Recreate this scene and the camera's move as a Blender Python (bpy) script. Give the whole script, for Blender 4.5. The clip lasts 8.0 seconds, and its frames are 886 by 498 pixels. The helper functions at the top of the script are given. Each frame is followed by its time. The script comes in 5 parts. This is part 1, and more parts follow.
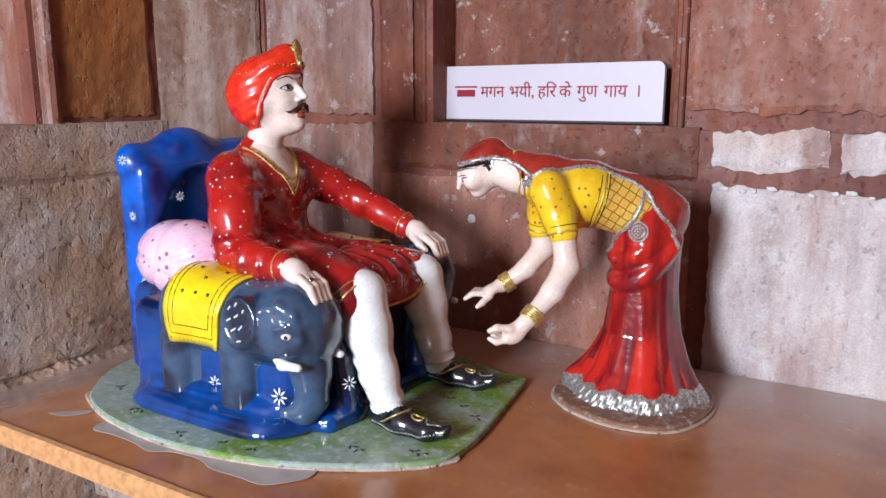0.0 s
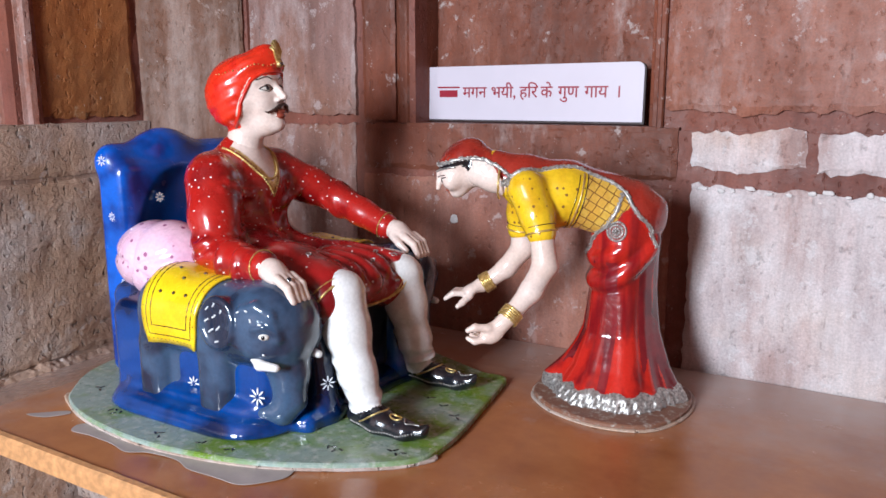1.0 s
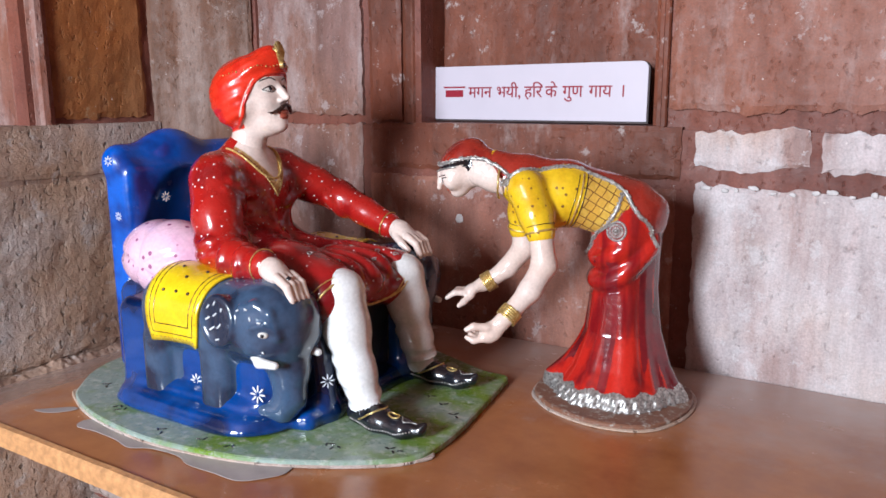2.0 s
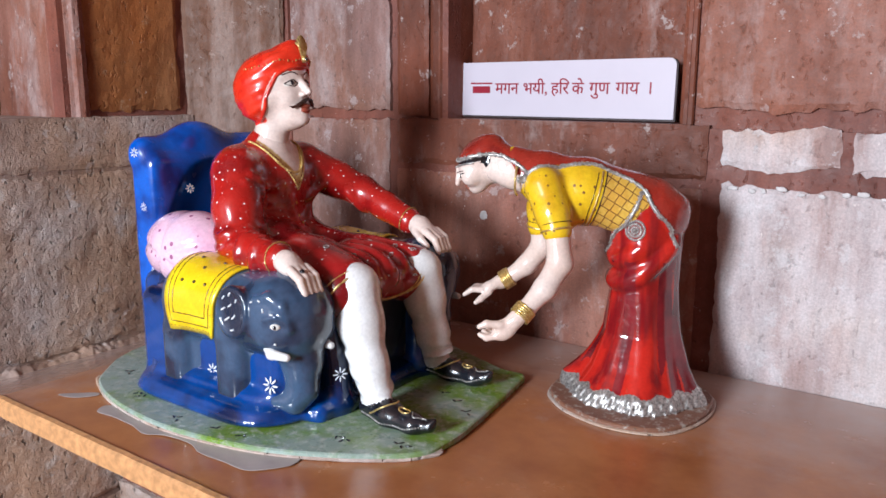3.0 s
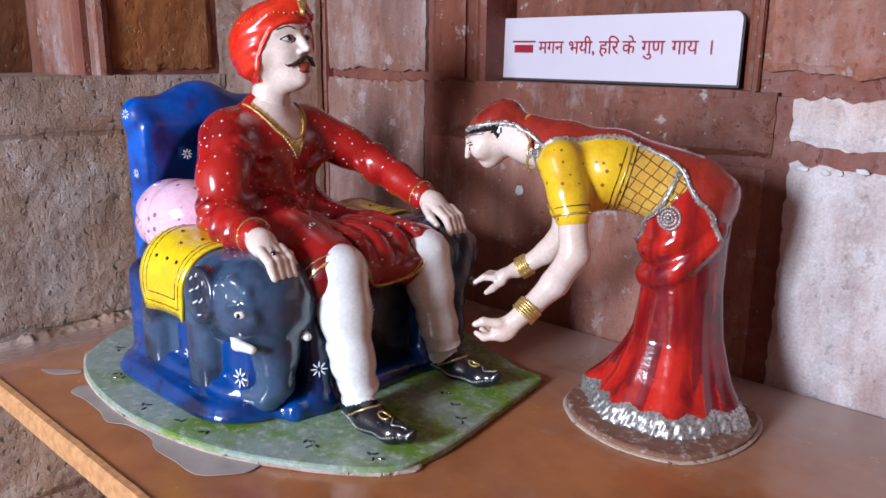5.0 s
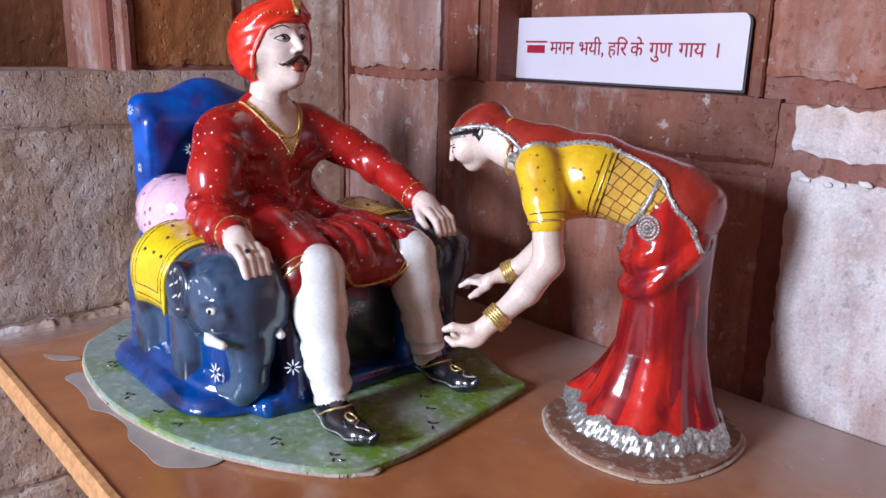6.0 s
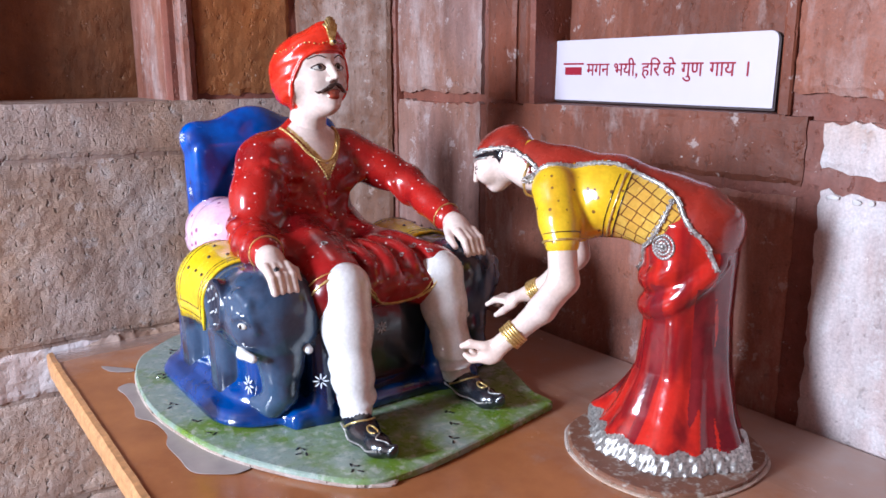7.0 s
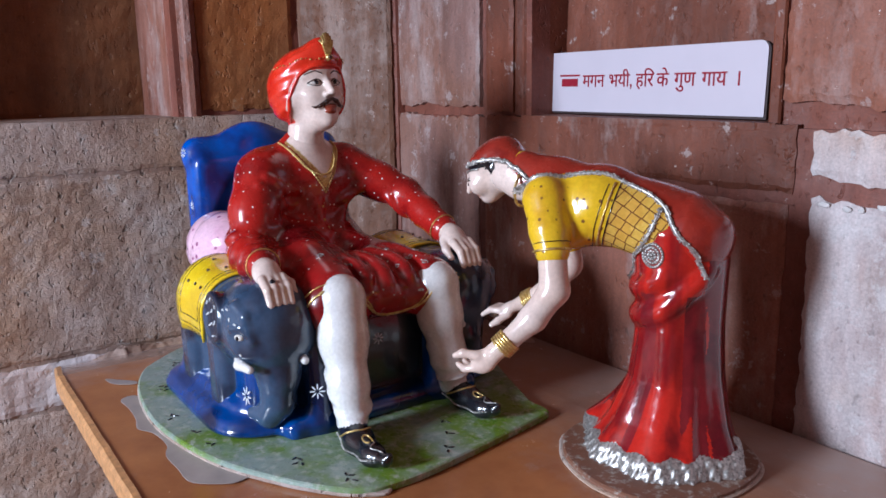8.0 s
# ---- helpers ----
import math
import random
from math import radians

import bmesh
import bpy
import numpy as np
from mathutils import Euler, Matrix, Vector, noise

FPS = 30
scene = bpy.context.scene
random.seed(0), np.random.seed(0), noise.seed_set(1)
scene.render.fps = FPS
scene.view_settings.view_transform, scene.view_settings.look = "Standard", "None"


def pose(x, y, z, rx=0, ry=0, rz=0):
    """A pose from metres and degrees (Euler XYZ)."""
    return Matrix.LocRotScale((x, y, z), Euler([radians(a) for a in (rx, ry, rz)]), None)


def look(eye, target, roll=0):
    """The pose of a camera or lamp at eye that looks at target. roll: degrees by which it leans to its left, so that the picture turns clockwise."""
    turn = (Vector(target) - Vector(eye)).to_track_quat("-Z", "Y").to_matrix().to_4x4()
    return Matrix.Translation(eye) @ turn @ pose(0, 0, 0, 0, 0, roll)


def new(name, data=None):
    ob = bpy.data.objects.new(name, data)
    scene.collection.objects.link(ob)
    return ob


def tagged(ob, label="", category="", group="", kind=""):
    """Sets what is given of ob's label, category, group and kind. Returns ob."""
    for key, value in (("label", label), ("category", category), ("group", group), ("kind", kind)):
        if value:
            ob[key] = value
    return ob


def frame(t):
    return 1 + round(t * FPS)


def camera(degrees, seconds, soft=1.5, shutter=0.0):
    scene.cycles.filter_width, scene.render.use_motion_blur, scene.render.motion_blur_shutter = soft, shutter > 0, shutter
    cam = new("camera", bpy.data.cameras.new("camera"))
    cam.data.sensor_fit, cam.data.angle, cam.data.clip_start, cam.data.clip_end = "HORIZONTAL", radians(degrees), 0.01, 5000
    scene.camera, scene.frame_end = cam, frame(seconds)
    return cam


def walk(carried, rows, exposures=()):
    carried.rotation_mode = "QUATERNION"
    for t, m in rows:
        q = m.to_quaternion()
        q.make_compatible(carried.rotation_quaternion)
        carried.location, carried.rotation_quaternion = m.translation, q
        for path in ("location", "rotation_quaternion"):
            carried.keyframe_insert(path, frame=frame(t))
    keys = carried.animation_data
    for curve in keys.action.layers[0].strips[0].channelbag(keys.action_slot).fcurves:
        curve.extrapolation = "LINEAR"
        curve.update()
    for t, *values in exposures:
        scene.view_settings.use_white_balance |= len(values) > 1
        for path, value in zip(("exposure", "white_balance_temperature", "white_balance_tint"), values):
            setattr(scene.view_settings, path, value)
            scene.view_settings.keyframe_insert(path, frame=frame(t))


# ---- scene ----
import functools

cam = camera(59.1, 8.0, soft=1.6)
PATH = [
    (0, (0.27, 0.171, 1.494), (-0.754, 1.846, 1.112), -0.1),
    (0.5, (0.278, 0.176, 1.494), (-0.739, 1.856, 1.114), -0.1),
    (1, (0.292, 0.18, 1.493), (-0.715, 1.866, 1.113), -0.1),
    (2.5, (0.346, 0.204, 1.495), (-0.745, 1.835, 1.111), -0.1),
    (3, (0.365, 0.224, 1.492), (-0.776, 1.819, 1.103), 0.2),
    (3.5, (0.37, 0.269, 1.488), (-0.833, 1.817, 1.092), -0.4),
    (4, (0.366, 0.344, 1.48), (-0.877, 1.856, 1.07), -0.2),
    (4.5, (0.361, 0.408, 1.482), (-0.92, 1.877, 1.036), 0.0),
    (6, (0.465, 0.579, 1.498), (-0.976, 1.875, 1.003), 1.2),
    (6.5, (0.508, 0.608, 1.503), (-1.011, 1.824, 1.04), 0.3),
    (7, (0.549, 0.627, 1.504), (-1.029, 1.772, 1.06), -0.2),
    (7.5, (0.574, 0.64, 1.505), (-1.03, 1.756, 1.081), -0.7),
    (8, (0.581, 0.645, 1.504), (-1.024, 1.765, 1.092), -1.0),
]
walk(cam, [(t, look(eye, target, roll)) for t, eye, target, roll in PATH], 
     [(0, 0.0, 6200, 11), (3, 0.0, 6250, 11), (4.5, -0.05, 6000, 12), (6, 0.02, 5850, 13), (6.5, 0.18, 5850, 13), (7, 0.32, 5800, 13), (7.5, 0.28, 5750, 12), (8, -0.26, 5750, 12)])

# ---- light: daylight through a wide doorway behind the viewer ----
world = bpy.data.worlds.new("world")
scene.world = world
world.use_nodes = True
sky = world.node_tree.nodes.new("ShaderNodeTexSky")
sky.sky_type, sky.sun_disc = "NISHITA", False
sky.sun_elevation, sky.sun_rotation = radians(50), radians(200)
world.node_tree.links.new(sky.outputs[0], world.node_tree.nodes["Background"].inputs[0])
world.node_tree.nodes["Background"].inputs[1].default_value = 0.1


def area_light(name, size_x, size_y, watts, colour, m):
    lamp = bpy.data.lights.new(name, "AREA")
    lamp.shape, lamp.size, lamp.size_y, lamp.energy, lamp.color = "RECTANGLE", size_x, size_y, watts, colour
    ob = new(name, lamp)
    ob.matrix_world = m
    return ob


DOOR_X0, DOOR_X1, DOOR_Z1 = -1.0, 0.0, 2.7
area_light("doorway_daylight", DOOR_X1 - DOOR_X0 - 0.4, 1.05, 228, (0.84, 0.925, 1.0),
           look(((DOOR_X0 + DOOR_X1) / 2, -2.15, 2.0), ((DOOR_X0 + DOOR_X1) / 2 - 0.05, 1.4, 1.1)))

# ---- materials ----


def material(name):
    mat = bpy.data.materials.new(name)
    mat.use_nodes = True
    nt = mat.node_tree
    return mat, nt, nt.nodes["Principled BSDF"]


def node(nt, kind, **values):
    n = nt.nodes.new(kind)
    for key, value in values.items():
        n.inputs[key].default_value = value
    return n


def ramp(nt, source, stops, smooth=False):
    r = nt.nodes.new("ShaderNodeValToRGB")
    els = r.color_ramp.elements
    while len(els) < len(stops):
        els.new(0.5)
    for e, (p, c) in zip(els, stops):
        e.position, e.color = p, (c, c, c, 1) if isinstance(c, (int, float)) else (*c, 1)
    if smooth:
        r.color_ramp.interpolation = "EASE"
    nt.links.new(source, r.inputs[0])
    return r.outputs[0]


def mix(nt, factor, a, b, mode="MIX"):
    m = nt.nodes.new("ShaderNodeMix")
    m.data_type, m.blend_type = "RGBA", mode
    for socket, v in ((m.inputs[0], factor), (m.inputs[6], a), (m.inputs[7], b)):
        if isinstance(v, (int, float)):
            socket.default_value = v
        elif isinstance(v, tuple):
            socket.default_value = (*v, 1)
        else:
            nt.links.new(v, socket)
    return m.outputs[2]


def noise_of(nt, scale, detail=4.0, rough=0.55, where=None, stretch=None):
    n = node(nt, "ShaderNodeTexNoise", Scale=scale, Detail=detail, Roughness=rough)
    src = where
    if src is None:
        src = nt.nodes.new("ShaderNodeTexCoord").outputs["Object"]
    if stretch:
        mp = nt.nodes.new("ShaderNodeMapping")
        mp.inputs["Scale"].default_value = stretch
        nt.links.new(src, mp.inputs[0])
        src = mp.outputs[0]
    nt.links.new(src, n.inputs["Vector"])
    return n.outputs[0]


def bump(nt, bsdf, height, strength, distance):
    b = node(nt, "ShaderNodeBump", Strength=strength, Distance=distance)
    nt.links.new(height, b.inputs["Height"])
    nt.links.new(b.outputs[0], bsdf.inputs["Normal"])


def enamel(name, light, dark, rough=0.2, patch=22.0, dots=None, dot_colour=(0.85, 0.82, 0.78), dot_size=0.13, coat=0.6, relief=0.15, stretch=None):
    """Brushed glossy paint over plaster: two tones, faint brush relief, and optional small painted dots."""
    mat, nt, bsdf = material(name)
    tone = ramp(nt, noise_of(nt, patch, 3, stretch=stretch), [(0.36, dark), (0.56, light)], True)
    fine = ramp(nt, noise_of(nt, 180, 2), [(0.3, 0.86), (0.7, 1.0)])
    tone = mix(nt, 1.0, tone, fine, "MULTIPLY")
    if dots:
        v = node(nt, "ShaderNodeTexVoronoi", Scale=dots, Randomness=0.55)
        nt.links.new(nt.nodes.new("ShaderNodeTexCoord").outputs["Object"], v.inputs["Vector"])
        tone = mix(nt, ramp(nt, v.outputs["Distance"], [(dot_size, 1.0), (dot_size + 0.05, 0.0)]), tone, dot_colour)
    nt.links.new(tone, bsdf.inputs["Base Color"])
    nt.links.new(ramp(nt, noise_of(nt, 40, 3), [(0.3, rough * 0.7), (0.75, rough * 1.5)]), bsdf.inputs["Roughness"])
    bsdf.inputs["Coat Weight"].default_value, bsdf.inputs["Coat Roughness"].default_value = coat, 0.06
    bump(nt, bsdf, noise_of(nt, 70, 3), relief, 0.004)
    return mat


def glitter(name, base, spark, rough=0.35, scale=260):
    """Glued metallic glitter: tiny facets tilted at random."""
    mat, nt, bsdf = material(name)
    v = node(nt, "ShaderNodeTexVoronoi", Scale=scale)
    nt.links.new(nt.nodes.new("ShaderNodeTexCoord").outputs["Object"], v.inputs["Vector"])
    nt.links.new(mix(nt, v.outputs["Color"], base, spark), bsdf.inputs["Base Color"])
    bsdf.inputs["Metallic"].default_value, bsdf.inputs["Roughness"].default_value = 0.75, rough
    bump(nt, bsdf, v.outputs["Color"], 0.8, 0.004)
    return mat


def sandstone(name, light, mid, dark, pale=0.0, pits=0.5, gloss=0.62, streak=(1, 1, 1), relief=0.007, lime=(0.66, 0.58, 0.55)):
    """Red sandstone: broad tone drift, ragged limewash remains, run-down streaks, grain, pits and chips."""
    mat, nt, bsdf = material(name)
    co = nt.nodes.new("ShaderNodeTexCoord").outputs["Object"]
    info = nt.nodes.new("ShaderNodeObjectInfo").outputs["Random"]
    broad = ramp(nt, noise_of(nt, 4.5, 6, 0.62, co, streak), [(0.33, dark), (0.5, mid), (0.66, light)])
    ochre = ramp(nt, noise_of(nt, 3.1, 3, 0.5, co), [(0.42, 0.0), (0.62, 0.55)])
    tone = mix(nt, ochre, broad, (mid[0] * 1.12, mid[1] * 0.9, mid[2] * 0.62))
    runs = ramp(nt, noise_of(nt, 26, 5, 0.65, co, (1, 1, 0.1)), [(0.3, 0.76), (0.66, 1.12)])
    tone = mix(nt, 1.0, tone, runs, "MULTIPLY")
    thin = ramp(nt, noise_of(nt, 8.0, 9, 0.68, co, streak), [(0.6 - 0.2 * pale, 0.0), (0.72 - 0.12 * pale, 0.28 + 0.5 * pale)])
    tone = mix(nt, thin, tone, lime)
    film = ramp(nt, noise_of(nt, 17.0, 10, 0.72, co), [(0.625 - 0.09 * pale, 0.0), (0.655 - 0.09 * pale, 0.5)])
    tone = mix(nt, film, tone, tuple(0.9 * c for c in lime))
    chip = ramp(nt, noise_of(nt, 70, 5, 0.7, co), [(0.68, 0.0), (0.71, 0.85)])
    tone = mix(nt, chip, tone, (0.74, 0.66, 0.62))
    grain = ramp(nt, noise_of(nt, 240, 3, 0.6, co), [(0.3, 0.8), (0.7, 1.08)])
    tone = mix(nt, 1.0, tone, grain, "MULTIPLY")
    pit = ramp(nt, noise_of(nt, 75, 3, 0.5, co, (1, 1, 0.7)), [(0.28, 0.42 if pits > 0.6 else 0.75), (0.35, 1.0)])
    tone = mix(nt, 1.0, tone, pit, "MULTIPLY")
    tone = mix(nt, 1.0, tone, ramp(nt, info, [(0.0, 0.9), (1.0, 1.08)]), "MULTIPLY")
    nt.links.new(tone, bsdf.inputs["Base Color"])
    nt.links.new(ramp(nt, noise_of(nt, 30, 4, 0.6, co), [(0.3, gloss - 0.12), (0.7, gloss + 0.18)]), bsdf.inputs["Roughness"])
    hole = ramp(nt, noise_of(nt, 75, 3, 0.5, co, (1, 1, 0.7)), [(0.27, 0.0), (0.4, 1.0)])
    bump(nt, bsdf, mix(nt, 0.35, hole, noise_of(nt, 120, 5, 0.65, co)), pits, relief)
    return mat


def plain(name, colour, rough=0.5, metal=0.0, vary=0.15, scale=60):
    mat, nt, bsdf = material(name)
    tone = ramp(nt, noise_of(nt, scale, 4), [(0.3, tuple(c * (1 - vary) for c in colour)), (0.7, colour)])
    nt.links.new(tone, bsdf.inputs["Base Color"])
    bsdf.inputs["Roughness"].default_value, bsdf.inputs["Metallic"].default_value = rough, metal
    return mat


STONE_RED = sandstone("red_sandstone", (0.245, 0.082, 0.047), (0.175, 0.05, 0.026), (0.115, 0.031, 0.015), 0.15, streak=(1, 1, 0.45))
STONE_PINK = sandstone("pink_sandstone", (0.35, 0.17, 0.13), (0.26, 0.1, 0.068), (0.165, 0.054, 0.034), 0.36, streak=(1, 1, 0.35), lime=(0.52, 0.42, 0.4))
STONE_MAUVE = sandstone("limewashed_mauve_sandstone", (0.31, 0.2, 0.18), (0.23, 0.12, 0.1), (0.16, 0.07, 0.052), 0.45, streak=(1, 1, 0.4), lime=(0.52, 0.44, 0.43))
STONE_TAN = sandstone("tan_brown_sandstone", (0.2, 0.1, 0.063), (0.145, 0.064, 0.037), (0.095, 0.039, 0.021), 0.25, streak=(1, 1, 0.2), lime=(0.5, 0.38, 0.33))
STONE_PALE = sandstone("limewashed_sandstone", (0.6, 0.525, 0.53), (0.5, 0.41, 0.405), (0.35, 0.22, 0.195), 0.7, 0.4, streak=(1, 1, 0.3), lime=(0.64, 0.6, 0.605))
STONE_DADO = sandstone("weathered_grey_red_sandstone", (0.54, 0.43, 0.385), (0.43, 0.31, 0.255), (0.28, 0.165, 0.12), 0.35, 1.0, relief=0.012, lime=(0.6, 0.53, 0.5))
STONE_DARK = sandstone("ochre_brown_sandstone", (0.4, 0.18, 0.075), (0.31, 0.118, 0.036), (0.21, 0.07, 0.02), 0.05, streak=(1, 1, 0.4), lime=(0.5, 0.33, 0.2))
STONE_BROWN = sandstone("dark_brown_sandstone", (0.27, 0.115, 0.047), (0.19, 0.075, 0.027), (0.115, 0.043, 0.016), 0.0, lime=(0.34, 0.2, 0.1))
MORTAR = sandstone("dark_red_mortar", (0.25, 0.095, 0.072), (0.2, 0.066, 0.047), (0.14, 0.042, 0.03), 0.0, 0.6, lime=(0.36, 0.2, 0.17))
CEMENT = sandstone("grey_cement", (0.42, 0.33, 0.29), (0.33, 0.23, 0.19), (0.22, 0.13, 0.1), 0.25, 0.8)
LIME = sandstone("loose_lime_mortar", (0.55, 0.47, 0.42), (0.44, 0.34, 0.29), (0.3, 0.2, 0.16), 0.4, 1.0)
FLAKE = plain("flaking_limewash", (0.66, 0.62, 0.61), 0.7, vary=0.25, scale=90)
PLASTER = plain("dusky_red_plaster", (0.3, 0.15, 0.11), 0.85, vary=0.35, scale=4)

SKIN = enamel("ivory_paint", (0.76, 0.61, 0.54), (0.72, 0.55, 0.47), 0.2, 9, relief=0.03, coat=0.4)
COAT = enamel("glitter_dotted_crimson_paint", (0.42, 0.014, 0.01), (0.24, 0.006, 0.007), 0.24, 11, dots=72, dot_size=0.1, coat=0.4, relief=0.08)
COAT_SKIRT = enamel("crimson_paint", (0.36, 0.012, 0.012), (0.16, 0.004, 0.006), 0.22, 11, dots=60, dot_size=0.08, coat=0.4, relief=0.08)
TURBAN = enamel("scarlet_paint", (0.68, 0.03, 0.01), (0.56, 0.016, 0.008), 0.26, 20, coat=0.35, relief=0.1)
TROUSERS = enamel("white_paint", (0.79, 0.78, 0.77), (0.76, 0.74, 0.72), 0.24, 26, relief=0.2)
BLACK = enamel("black_paint", (0.012, 0.013, 0.018), (0.006, 0.006, 0.008), 0.2, 30)
BROWN = enamel("dark_brown_paint", (0.035, 0.012, 0.008), (0.02, 0.008, 0.006), 0.3, 30)
LIPS = enamel("rust_paint", (0.4, 0.09, 0.05), (0.3, 0.06, 0.035), 0.25, 40)
EYE_WHITE = enamel("eye_white_paint", (0.75, 0.7, 0.64), (0.68, 0.62, 0.56), 0.2, 40)
GOLD = glitter("gold_glitter", (0.55, 0.33, 0.07), (0.85, 0.68, 0.32))
SILVER = glitter("silver_glitter", (0.2, 0.19, 0.18), (0.72, 0.69, 0.66), 0.42, 330)
YELLOW = enamel("dotted_yellow_paint", (0.8, 0.5, 0.015), (0.66, 0.36, 0.01), 0.2, 12, dots=66, dot_colour=(0.2, 0.09, 0.02), dot_size=0.15)
BODICE = enamel("golden_yellow_paint", (0.78, 0.5, 0.09), (0.68, 0.38, 0.06), 0.22, 20)


def lattice(mat, turn, size):
    """Thin dark painted lines crossing in a lattice."""
    nt = mat.node_tree
    bsdf = nt.nodes["Principled BSDF"]
    tone = bsdf.inputs["Base Color"].links[0].from_socket
    mp = nt.nodes.new("ShaderNodeMapping")
    mp.inputs["Rotation"].default_value = tuple(radians(q) for q in turn)
    nt.links.new(nt.nodes.new("ShaderNodeTexCoord").outputs["Object"], mp.inputs[0])
    br = node(nt, "ShaderNodeTexBrick", **{"Scale": 1.0, "Mortar Size": 0.0009, "Brick Width": size, "Row Height": size, "Mortar Smooth": 0.2})
    br.offset = 0.12
    nt.links.new(mp.outputs[0], br.inputs["Vector"])
    nt.links.new(mix(nt, br.outputs["Fac"], tone, (0.16, 0.06, 0.02)), bsdf.inputs["Base Color"])


lattice(BODICE, (90, 18, -33), 0.0155)
CLOTH_YELLOW = enamel("lemon_yellow_paint", (0.85, 0.6, 0.01), (0.78, 0.5, 0.008), 0.22, 20)
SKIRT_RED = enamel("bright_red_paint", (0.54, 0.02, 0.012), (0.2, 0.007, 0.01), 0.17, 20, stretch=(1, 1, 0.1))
# wine red: painted fold stripes, and the shade on the skirt's right and back
SKIRT_DARK = enamel("wine_red_folds_and_shade", (0.22, 0.012, 0.018), (0.12, 0.006, 0.012), 0.16, 12)
VEIL = enamel("brick_red_paint", (0.34, 0.028, 0.016), (0.22, 0.014, 0.01), 0.25, 14)
BLUE = enamel("royal_blue_paint", (0.001, 0.1, 0.52), (0.001, 0.03, 0.2), 0.2, 9, coat=0.35, relief=0.06)
DEEP_BLUE = enamel("deep_blue_paint", (0.001, 0.048, 0.23), (0.0006, 0.01, 0.05), 0.16, 8, coat=0.6, relief=0.1)
NAVY = enamel("blue_black_paint", (0.006, 0.009, 0.022), (0.003, 0.004, 0.008), 0.2, 12)
ELEPHANT = enamel("slate_blue_grey_paint", (0.046, 0.084, 0.15), (0.013, 0.022, 0.046), 0.16, 9, coat=0.5)
WHITE_MARK = plain("white_paint_mark", (0.78, 0.8, 0.82), 0.3)
PINK = enamel("pink_paint", (0.78, 0.5, 0.62), (0.68, 0.38, 0.52), 0.22, 14, dots=44, dot_colour=(0.3, 0.1, 0.2), dot_size=0.17)
NAIL = enamel("rose_paint", (0.5, 0.2, 0.18), (0.45, 0.17, 0.15), 0.2, 40)

# ---- modelling tools ----


def part(name, bm, mat, parent=None, label="", smooth=False):
    me = bpy.data.meshes.new(name)
    bmesh.ops.recalc_face_normals(bm, faces=bm.faces)
    bm.to_mesh(me)
    bm.free()
    me.materials.append(mat)
    if smooth:
        me.polygons.foreach_set("use_smooth", [True] * len(me.polygons))
    ob = new(name, me)
    ob.parent = parent
    if label:
        ob["label"] = label
    return ob


def thing(name, label, category, at=(0, 0, 0), group="", kind=""):
    ob = new(name)
    ob.empty_display_size = 0.05
    return tagged(ob, label, category, group, kind)


def box(bm, x0, x1, y0, y1, z0, z1):
    m = Matrix.LocRotScale(((x0 + x1) / 2, (y0 + y1) / 2, (z0 + z1) / 2), None, (x1 - x0, y1 - y0, z1 - z0))
    return bmesh.ops.create_cube(bm, size=1.0, matrix=m)["verts"]


def rounded(bm, width, segments=2):
    bmesh.ops.bevel(bm, geom=list(bm.edges), offset=width, segments=segments, affect="EDGES", profile=0.6)
    return bm


